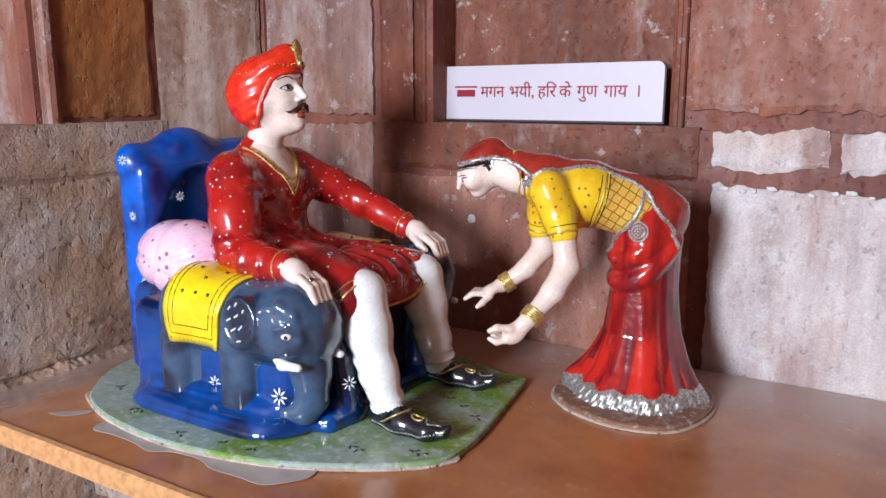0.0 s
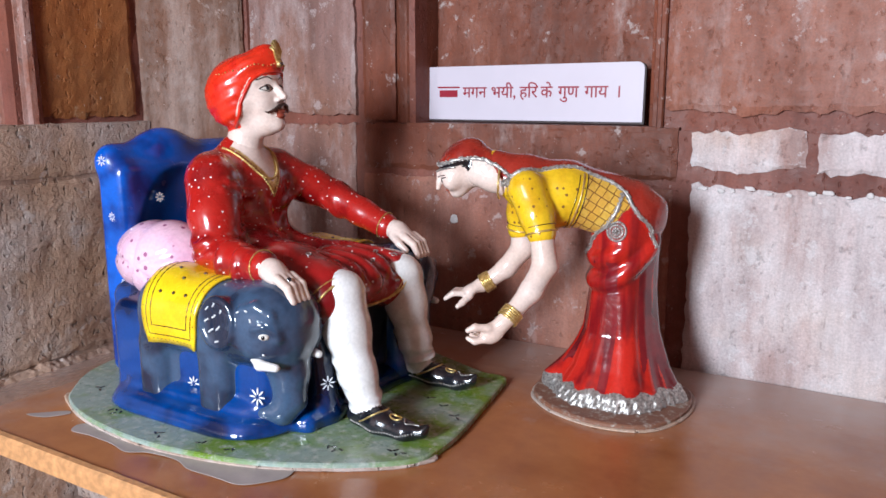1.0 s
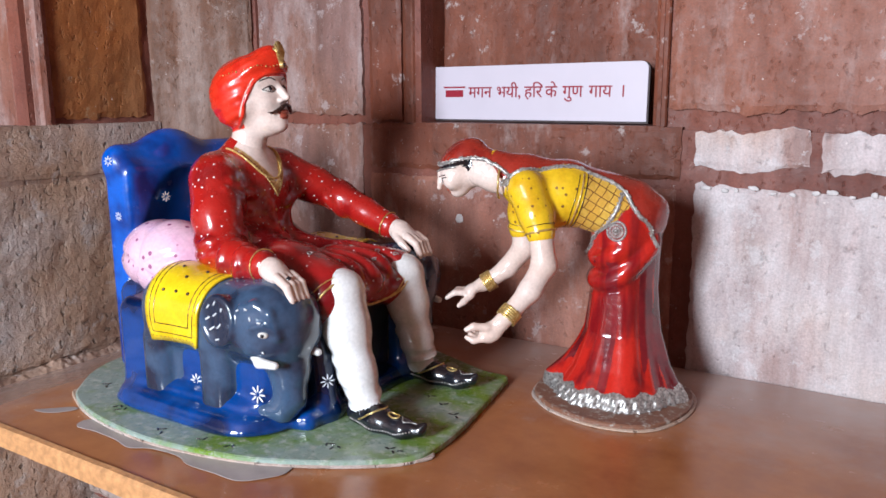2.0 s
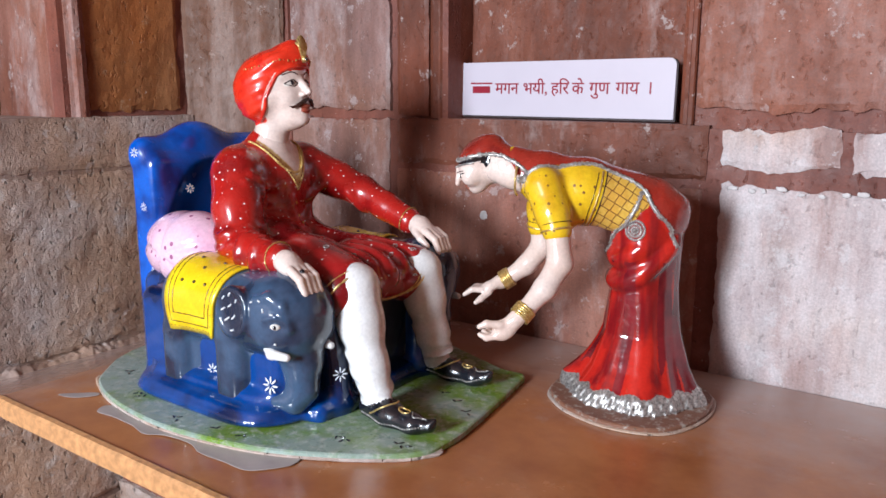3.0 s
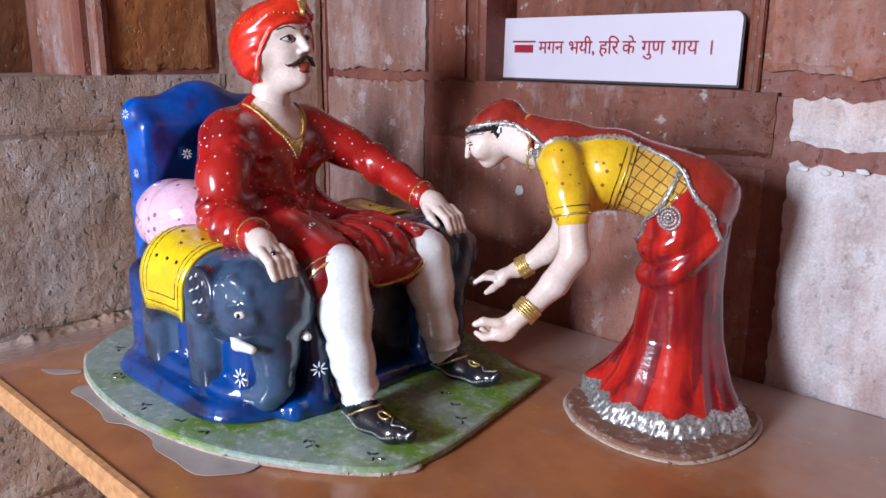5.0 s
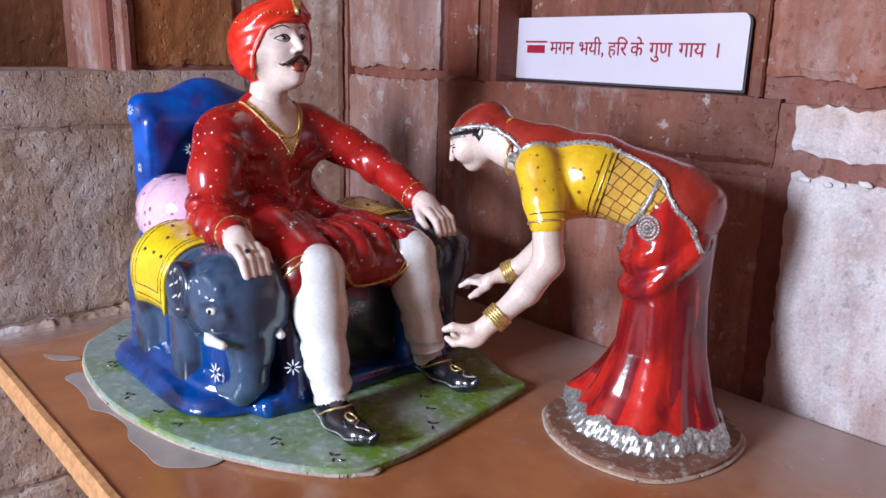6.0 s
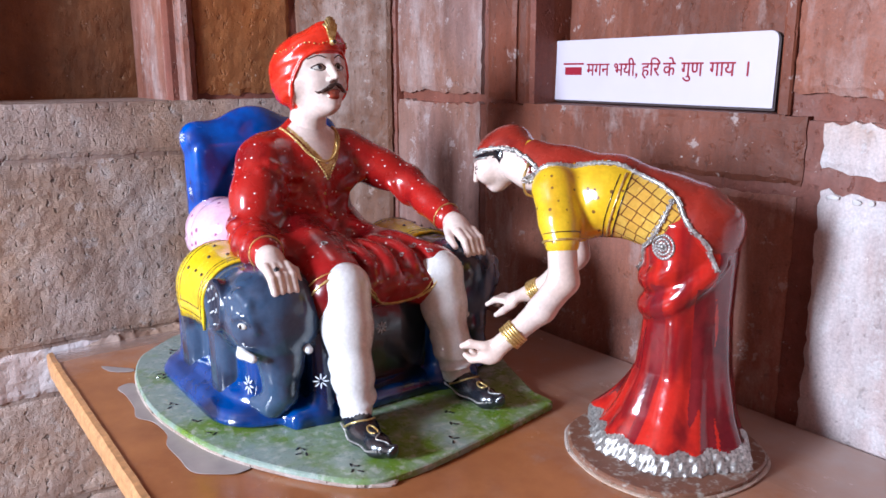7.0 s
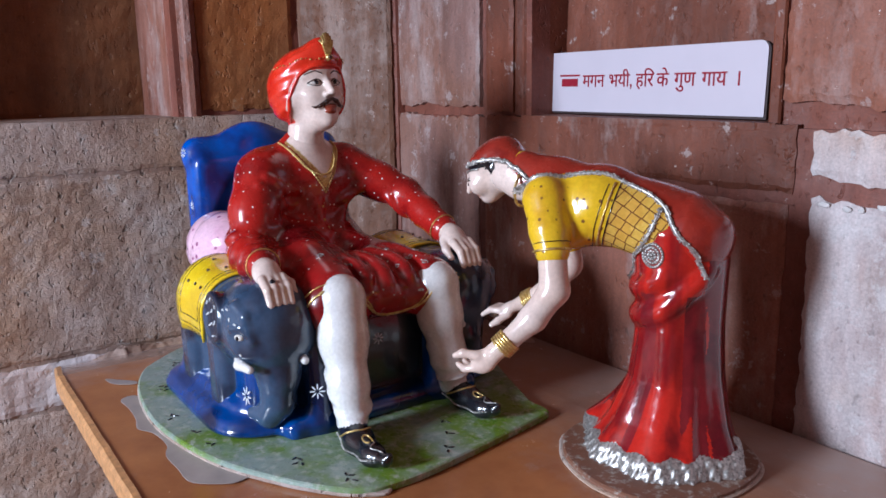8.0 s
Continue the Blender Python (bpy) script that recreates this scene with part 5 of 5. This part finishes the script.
clay = skirt_clay = Clay((-0.32, 1.41, 0.936), (0.02, 1.75, 1.36), 0.0028)
PROFILE = [(0.936, -0.158, 1.572, 0.126, 0.116), (0.965, -0.157, 1.575, 0.112, 0.106), (1.0, -0.156, 1.585, 0.092, 0.092), (1.06, -0.157, 1.60, 0.073, 0.078), (1.14, -0.158, 1.605, 0.066, 0.073),
           (1.20, -0.156, 1.602, 0.067, 0.075), (1.25, -0.153, 1.596, 0.07, 0.076), (1.29, -0.15, 1.59, 0.064, 0.07), (1.33, -0.15, 1.585, 0.04, 0.045)]


def pleat(a, z):
    """Uneven hanging folds: how far the cloth stands out at the angle a and height z."""
    return (0.6 * np.sin(6 * a + 1.1 + 3.0 * (z - 1)) + 0.3 * np.sin(10 * a + 0.4 - 5 * (z - 1)) + 0.12 * np.sin(17 * a + 2.0 * np.sin(2 * a)) + 0.3 * np.sin(4 * a + 0.6))


def skirt(x, y, z):
    zs = [p[0] for p in PROFILE]
    cx, cy, rx, ry = (np.interp(z, zs, [p[k] for p in PROFILE]) for k in (1, 2, 3, 4))
    rx = rx * np.interp(z, [0.95, 1.1, 1.3], [1.0, 0.93, 0.93])
    a = np.arctan2((y - cy) / ry, (x - cx) / rx)
    fold = np.clip((1.24 - z) / 0.26, 0.04, 1) * 0.07 * pleat(a, z)
    frill = np.clip((0.972 - z) / 0.008, 0, 1) * (0.035 + 0.016 * np.sin(37 * a + 90 * z) + 0.014 * np.sin(71 * a - 290 * z))
    fold = fold + frill
    r = np.sqrt(((x - cx) / rx) ** 2 + ((y - cy) / ry) ** 2)
    return np.maximum((r - 1 - fold) * np.minimum(rx, ry) * 0.85, np.maximum(z - 1.325, 0.9405 - z))


clay.press(skirt, (-0.31, 1.43, 0.936), (0.0, 1.72, 1.335), W_SKIRT, 0.004)
clay.limb((-0.27, 1.545, 0.955), (-0.21, 1.57, 1.0), 0.022, 0.03, W_SKIRT, 0.02)
for line in ([(-0.222, 1.585, 1.16), (-0.19, 1.54, 1.156), (-0.145, 1.527, 1.17), (-0.105, 1.545, 1.20), (-0.09, 1.58, 1.235)],
             [(-0.215, 1.57, 1.205), (-0.18, 1.53, 1.20), (-0.135, 1.524, 1.222)]):
    clay.chain([(*q, 0.005) for q in settle([clay], spline(line, 3), -0.002)], W_SKIRT, 0.02)


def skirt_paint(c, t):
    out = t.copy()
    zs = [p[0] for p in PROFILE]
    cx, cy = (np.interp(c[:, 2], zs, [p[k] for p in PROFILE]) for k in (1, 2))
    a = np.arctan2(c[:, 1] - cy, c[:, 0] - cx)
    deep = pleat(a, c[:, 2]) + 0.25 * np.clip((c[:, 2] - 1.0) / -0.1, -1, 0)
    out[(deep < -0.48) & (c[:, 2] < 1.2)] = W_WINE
    # shade of the right and back side, put into the colour
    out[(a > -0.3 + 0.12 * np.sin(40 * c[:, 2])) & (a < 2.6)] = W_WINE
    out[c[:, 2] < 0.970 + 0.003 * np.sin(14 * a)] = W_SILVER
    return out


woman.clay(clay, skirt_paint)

clay = torso_clay = Clay((-0.42, 1.36, 1.19), (-0.05, 1.66, 1.44), 0.0025)
clay.chain([(-0.15, 1.585, 1.285, 0.062), (-0.192, 1.553, 1.30, 0.05)], W_BODICE, 0.02)
clay.chain([(-0.19, 1.555, 1.305, 0.052), (-0.245, 1.515, 1.318, 0.055)], W_BODICE, 0.02)
clay.chain([(-0.25, 1.512, 1.318, 0.056), (-0.305, 1.482, 1.334, 0.046)], W_BLOUSE, 0.02)
clay.ball((-0.262, 1.475, 1.292), (0.036, 0.034, 0.036), W_BLOUSE, 0.014)
clay.ball((-0.292, 1.52, 1.288), (0.034, 0.034, 0.034), W_BLOUSE, 0.014)
clay.chain([(-0.31, 1.478, 1.345, 0.034), (-0.36, 1.458, 1.352, 0.028), (-0.385, 1.45, 1.36, 0.028)], W_SKIN, 0.014)
# upper arms in short sleeves
clay.chain([(-0.287, 1.44, 1.333, 0.035), (-0.262, 1.426, 1.29, 0.0285), (-0.249, 1.42, 1.262, 0.026)], W_BLOUSE, 0.012)
clay.chain([(-0.325, 1.525, 1.33, 0.036), (-0.338, 1.535, 1.28, 0.03), (-0.342, 1.538, 1.245, 0.027)], W_BLOUSE, 0.012)
# veil over the back, ending in a flap behind the hip
clay.chain([(-0.36, 1.463, 1.375, 0.024), (-0.31, 1.495, 1.358, 0.027), (-0.245, 1.532, 1.336, 0.037), (-0.175, 1.58, 1.303, 0.041), (-0.135, 1.602, 1.275, 0.042)], W_VEIL, 0.02)
clay.ball((-0.112, 1.60, 1.262), (0.024, 0.048, 0.052), W_VEIL, 0.02, (0, 20, 0))


brim = spline([(-0.327, 1.418, 1.352), (-0.30, 1.425, 1.376), (-0.262, 1.455, 1.388), (-0.222, 1.492, 1.38), (-0.185, 1.52, 1.354), (-0.148, 1.538, 1.325), (-0.118, 1.54, 1.29), (-0.092, 1.55, 1.262), (-0.078, 1.562, 1.228)], 7)
brim = settle([torso_clay, skirt_clay], brim, 0.001)


def torso_paint(c, t):
    """Blouse, latticed bodice and red hip below the veil's edge; veil above it and all over the back."""
    out = t.copy()
    a, d = np.array((-0.145, 1.585, 1.287)), np.array((-0.16, -0.103, 0.055))
    f = ((c - a) @ d) / (d @ d)
    body = (t == W_BODICE) | (t == W_BLOUSE) | (t == W_VEIL)
    out[body & (f < 0.52)] = W_BODICE
    out[body & (f >= 0.52)] = W_BLOUSE
    out[body & (f < np.clip(0.02 + 3.05 * (1.326 - c[:, 2]), 0, 0.4))] = W_SKIRT
    line = sorted((p.x, p.y, p.z) for p in brim)
    top = np.interp(c[:, 0], [p[0] for p in line], [p[2] for p in line])
    near = np.interp(c[:, 0], [p[0] for p in line], [p[1] for p in line])
    sleeve = (t == W_BLOUSE) & (c[:, 1] < near + 0.012) & (c[:, 2] < top + 0.003)
    far = c[:, 1] - near
    out[body & ~sleeve & (c[:, 0] < -0.09) & (c[:, 2] > top - 0.25 * np.clip(far - 0.05, 0, 1)) & (c[:, 0] > -0.36)] = W_VEIL
    out[body & (c[:, 0] >= -0.09)] = W_VEIL
    out[(t == W_SKIN) & (c[:, 2] > 1.352) & (c[:, 0] > -0.36) & (c[:, 1] > 1.432)] = W_VEIL
    return out


woman.clay(clay, torso_paint)

# bare forearms and fingers
clay = Clay((-0.50, 1.27, 1.05), (-0.19, 1.57, 1.29), 0.0024)
clay.chain([(-0.25, 1.42, 1.27, 0.0215), (-0.238, 1.415, 1.205, 0.022), (-0.25, 1.385, 1.165, 0.02), (-0.27, 1.352, 1.13, 0.015), (-0.281, 1.34, 1.115, 0.015)], W_SKIN, 0.008)
clay.ball((-0.295, 1.328, 1.098), (0.024, 0.012, 0.018), W_SKIN, 0.008, (0, -40, 30))
for i in range(4):
    a = Vector((-0.303, 1.318 + 0.009 * i, 1.087))
    clay.chain([(*a, 0.0062), (*(a + Vector((-0.016, -0.009, -0.004 + 0.001 * i))), 0.0056), (*(a + Vector((-0.028, -0.012 + 0.003 * i, 0.001 + 0.003 * i))), 0.0045)], W_SKIN, 0.003)
clay.chain([(-0.298, 1.318, 1.108, 0.0075), (-0.316, 1.304, 1.110, 0.0062), (-0.326, 1.297, 1.105, 0.005)], W_SKIN, 0.005)
clay.chain([(-0.342, 1.538, 1.25, 0.024), (-0.338, 1.54, 1.208, 0.0225), (-0.37, 1.532, 1.165, 0.019), (-0.403, 1.516, 1.137, 0.015), (-0.413, 1.508, 1.13, 0.015)], W_SKIN, 0.008)
clay.ball((-0.428, 1.492, 1.122), (0.024, 0.016, 0.011), W_SKIN, 0.008, (0, -25, 40))
for i in range(4):
    a = Vector((-0.436 - 0.003 * i, 1.474 + 0.009 * i, 1.117))
    clay.chain([(*a, 0.0062), (*(a + Vector((-0.016, -0.009, 0.0))), 0.0056), (*(a + Vector((-0.031, -0.015, -0.011))), 0.0043)], W_SKIN, 0.003)
clay.chain([(-0.424, 1.482, 1.112, 0.0072), (-0.432, 1.465, 1.101, 0.006), (-0.437, 1.455, 1.095, 0.0048)], W_SKIN, 0.005)
woman.clay(clay)
for c, d, r in (((-0.272, 1.349, 1.127), (-0.35, -0.6, -0.65), 0.0175), ((-0.404, 1.5155, 1.1365), (-0.75, -0.45, -0.55), 0.0175)):
    c, d = Vector(c), Vector(d).normalized()
    u = d.cross(Vector((0, 0, 1))).normalized()
    v = d.cross(u)
    for k in range(-2, 3):
        woman.rope([c + d * 0.0042 * k + (u * math.cos(q) + v * math.sin(q)) * r for q in np.linspace(0, 6.3, 22)], 0.0026, W_GOLD, wobble=0.25)
for c, d, r in (((-0.249, 1.42, 1.262), (0.3, -0.15, -1), 0.027), ((-0.342, 1.538, 1.246), (-0.1, 0.1, -1), 0.028)):
    c, d = Vector(c), Vector(d).normalized()
    u = d.cross(Vector((0, 1, 0))).normalized()
    v = d.cross(u)
    for k, w in ((0, 0.0018), (-0.011, 0.0008)):
        woman.rope([c + d * k + (u * math.cos(q) + v * math.sin(q)) * (r + 0.0004) for q in np.linspace(0, 6.3, 26)], w, W_GOLD if k == 0 else W_HAIR)

# head: forward, to its left, up
BOW = Matrix.Translation((-0.436, 1.450, 1.379)) @ Matrix.Rotation(radians(212), 4, "Z") @ Matrix.Rotation(radians(36), 4, "Y")


def b(u, v, w):
    return tuple(BOW @ Vector((u, v, w)))


NOD = tuple(math.degrees(q) for q in BOW.to_euler())
clay = bow_clay = Clay((-0.53, 1.365, 1.28), (-0.285, 1.53, 1.465), 0.0015)
clay.ball(b(-0.012, 0, -0.006), (0.043, 0.0385, 0.03), W_HAIR, 0.006, NOD)
clay.ball(b(0.004, 0, -0.018), (0.042, 0.037, 0.040), W_SKIN, 0.008, NOD)
clay.ball(b(0.029, 0, -0.047), (0.018, 0.017, 0.014), W_SKIN, 0.014, NOD)
clay.ball(b(-0.012, 0, -0.03), (0.042, 0.034, 0.03), W_SKIN, 0.008, NOD)
clay.limb(b(-0.02, 0, -0.03), (-0.365, 1.456, 1.35), 0.03, 0.027, W_SKIN, 0.012)
for s in (-1, 1):
    clay.ball(b(0.03, 0.02 * s, -0.024), 0.0165, W_SKIN, 0.01)
    clay.ball(b(0.0345, 0.0195 * s, -0.0135), (0.0092, 0.0092, 0.0062), W_EYE, 0.0015, NOD)
    clay.ball(b(-0.026, 0.036 * s, -0.03), (0.008, 0.0055, 0.014), W_SKIN, 0.003, NOD)
    clay.chain([(*b(0.010, 0.034 * s, 0.010), 0.006), (*b(-0.008, 0.037 * s, -0.003), 0.0055), (*b(-0.01, 0.0375 * s, -0.02), 0.0035), (*b(-0.006, 0.037 * s, -0.031), 0.0016)], W_HAIR, 0.003)
clay.chain([(*b(0.042, 0, 0.0), 0.0042), (*b(0.051, 0, -0.014), 0.0044), (*b(0.0585, 0, -0.0215), 0.0048)], W_SKIN, 0.006)
clay.ball(b(0.0445, 0, -0.0345), (0.006, 0.0105, 0.0032), W_LIP, 0.002, NOD)
clay.ball(b(0.0435, 0, -0.0405), (0.006, 0.009, 0.003), W_LIP, 0.002, NOD)
# veil over the crown, sweeping down to the nape
clay.ball(b(-0.01, 0, 0.0), (0.045, 0.043, 0.0275), W_VEIL, 0.006, NOD)
clay.chain([(*b(-0.026, 0, -0.02), 0.03), (-0.375, 1.457, 1.368, 0.026), (-0.338, 1.47, 1.358, 0.024), (-0.305, 1.487, 1.357, 0.025)], W_VEIL, 0.02)


def head_paint(c, t):
    """Veil above its border, a band of black hair under it over the brow, painted skin below."""
    local = (np.c_[c, np.ones(len(c))] @ np.array(BOW.inverted()).T)[:, :3]
    u, w = local[:, 0], local[:, 2]
    line = np.interp(u, [-0.09, -0.056, -0.032, 0.034], [-0.1, -0.052, -0.0095, 0.018])
    out = t.copy()
    plain_face = (t == W_SKIN) | (t == W_HAIR) | (t == W_VEIL)
    lock = (t == W_HAIR) & (u > -0.022) & (np.abs(local[:, 1]) > 0.032)
    out[plain_face & ~lock] = W_SKIN
    out[plain_face & (w > line - 0.012) & (u > -0.02)] = W_HAIR
    out[plain_face & (w > line)] = W_VEIL
    return out


woman.clay(clay, head_paint)
for s in (-1, 1):
    woman.rope(settle([bow_clay], spline([b(0.05, 0.007 * s, -0.003), b(0.046, 0.018 * s, -0.001), b(0.036, 0.03 * s, -0.005)], 6), 0.0002), 0.0009, W_HAIR)
    woman.rope(settle([bow_clay], spline([b(0.047, 0.010 * s, -0.013), b(0.044, 0.0195 * s, -0.009), b(0.034, 0.030 * s, -0.0125)], 6), 0.0003), 0.0012, W_HAIR)
    woman.bead(settle([bow_clay], [b(0.046, 0.0195 * s, -0.0138)], -0.001)[0], 0.0036, W_HAIR)
# silver edging of the veil, hairline chain, earring, necklace
crown = settle([bow_clay, torso_clay], spline([b(0.016, -0.05, 0.01), b(0.03, -0.024, 0.016), b(0.034, 0, 0.018), b(0.028, 0.024, 0.014), (-0.371, 1.405, 1.392), (-0.340, 1.412, 1.386), (-0.325, 1.415, 1.372), (-0.319, 1.412, 1.345)], 8), 0.0006)
glitter_band(woman, crown, W_SILVER)
shoulder = spline([crown[-1], (-0.322, 1.41, 1.345), brim[2]], 8)[:-1] + brim[2:]
glitter_band(woman, shoulder, W_SILVER)
woman.rope(settle([bow_clay], spline([b(0.034, -0.035, 0.006), b(0.046, 0, 0.009), b(0.034, 0.03, 0.006), b(0.01, 0.042, -0.006)], 6), 0.0005), 0.0019, W_SILVER)
woman.rope([b(-0.022 + 0.005 * math.sin(q), 0.0425, -0.048 + 0.008 * math.cos(q)) for q in np.linspace(0, 6.3, 14)], 0.0018, W_GOLD)
woman.rope(spline([(-0.338, 1.432, 1.366), (-0.334, 1.42, 1.345), (-0.338, 1.427, 1.322), (-0.348, 1.452, 1.312)], 6), 0.0022, W_GOLD, wobble=0.3)
# dotted border between blouse and bodice
axis = Vector((-0.16, -0.103, 0.055)).normalized()
across = axis.cross(Vector((0, 0, 1))).normalized()
for f, w, tag in ((0.52, 0.0009, W_HAIR), (0.56, 0.0016, W_GOLD), (0.60, 0.0007, W_HAIR)):
    hub = Vector((-0.145, 1.585, 1.287)) + f * Vector((-0.16, -0.103, 0.055))
    hoop = [hub + 0.06 * (across * math.cos(q) + axis.cross(across) * math.sin(q)) for q in np.linspace(-1.1, 1.3, 22)]
    if hoop[11].y > hub.y:
        hoop = [2 * hub - p for p in hoop]
    woman.rope([p for p in settle([torso_clay], hoop, 0.0004) if p.z < 1.362 and p.y > 1.455], w, tag, wobble=0.2)
# waistband edge, medallion and bodice lattice
glitter_band(woman, settle([torso_clay, skirt_clay], spline([(-0.143, 1.53, 1.326), (-0.15, 1.522, 1.30), (-0.168, 1.52, 1.27), (-0.19, 1.528, 1.248), (-0.209, 1.542, 1.231), (-0.212, 1.555, 1.205)], 6), 0.0006), W_SILVER)
c0, n0 = settle([torso_clay, skirt_clay], [(-0.148, 1.52, 1.258)])[0], Vector((0.1, -0.95, 0.1)).normalized()
u0 = n0.cross(Vector((0, 0, 1))).normalized()
v0 = n0.cross(u0)
for r, n, s in ((0.0, 1, 0.004), (0.006, 9, 0.003), (0.0115, 17, 0.0032), (0.0175, 26, 0.003)):
    for i in range(n):
        q = 2 * math.pi * i / n
        woman.bead(settle([torso_clay, skirt_clay], [c0 + (u0 * math.cos(q) + v0 * math.sin(q)) * r])[0], s, W_SILVER)
woman_ob = tagged(woman.build("statue_of_bowing_woman"), "glossy painted statue of a woman bowing in red and yellow dress", "statue")

# ---- sign board ----
sign = thing("sign_board", "white sign board with rounded corners and dark red lettering", "sign")
SIGN_WHITE = plain("white_laminate", (0.6, 0.545, 0.61), 0.4, vary=0.05, scale=9)
SIGN_RED = plain("dark_red_ink", (0.3, 0.012, 0.03), 0.4, vary=0.1)
SIGN_BACK = plain("dark_board_edge", (0.05, 0.03, 0.03), 0.6)
S0, S1 = Vector((-0.805, 1.9165, 1.4395)), Vector((-0.2195, 1.8825, 1.4395))
SIGN = Matrix.Translation(S0) @ Matrix.Rotation(math.atan2(S1.y - S0.y, S1.x - S0.x), 4, "Z") @ Matrix.Rotation(radians(-1.5), 4, "X")
SW, SH = (S1 - S0).length, 0.13


def board(x0, x1, z0, z1, r, y0, y1):
    bm = bmesh.new()
    loop = []
    for cx, cz, q0 in ((x1 - r, z1 - r, 0), (x0 + r, z1 - r, 90), (x0 + 0.002, z0 + 0.002, 180), (x1 - 0.002, z0 + 0.002, 270)):
        rr = r if q0 < 180 else 0.002
        for i in range(7):
            q = radians(q0 + 15 * i)
            loop.append((cx + rr * math.cos(q), cz + rr * math.sin(q)))
    front = [bm.verts.new(SIGN @ Vector((x, y0, z))) for x, z in loop]
    rear = [bm.verts.new(SIGN @ Vector((x, y1, z))) for x, z in loop]
    bm.faces.new(front)
    bm.faces.new(rear[::-1])
    for i in range(len(loop)):
        k = (i + 1) % len(loop)
        bm.faces.new((front[k], front[i], rear[i], rear[k]))
    return bm


part("front_sheet", board(0, SW, 0, SH, 0.016, 0.0, 0.0025), SIGN_WHITE, sign)
part("backing_board", board(0.002, SW + 0.003, -0.0045, SH - 0.001, 0.016, 0.003, 0.011), SIGN_BACK, sign, "dark backing board")


def word(text, x, z, size):
    cu = bpy.data.curves.new("lettering", "FONT")
    cu.body, cu.size, cu.extrude, cu.offset = text, size, 0.0003, 0.0003
    ob = new("lettering", cu)
    ob.matrix_world = SIGN @ Matrix.Translation((x, -0.0006, z)) @ Matrix.Rotation(radians(90), 4, "X")
    dg = bpy.context.evaluated_depsgraph_get()
    me = bpy.data.meshes.new_from_object(ob.evaluated_get(dg))
    me.materials.clear()
    me.materials.append(SIGN_RED)
    out = new("lettering", me)
    out.matrix_world = ob.matrix_world
    out.parent = sign
    out["label"] = "dark red painted lettering"
    bpy.data.objects.remove(ob)
    return out


bm = bmesh.new()
for x0, x1, z0, z1 in ((0.046, 0.112, 0.077, 0.081), (0.052, 0.106, 0.055, 0.072)):
    for v in box(bm, x0, x1, -0.0009, -0.0001, z0, z1):
        v.co = SIGN @ v.co
part("lettering_bar", bm, SIGN_RED, sign)
for text, x in (("\u092e\u0917\u0928", 0.122), ("\u092d\u092f\u0940,", 0.203), ("\u0939\u093f\u0930", 0.282), ("\u0915\u0947", 0.338), ("\u0917\u0941\u0923", 0.383), ("\u0917\u093e\u092f", 0.449), ("\u0964", 0.522)):
    word(text, x, 0.054, 0.0395)
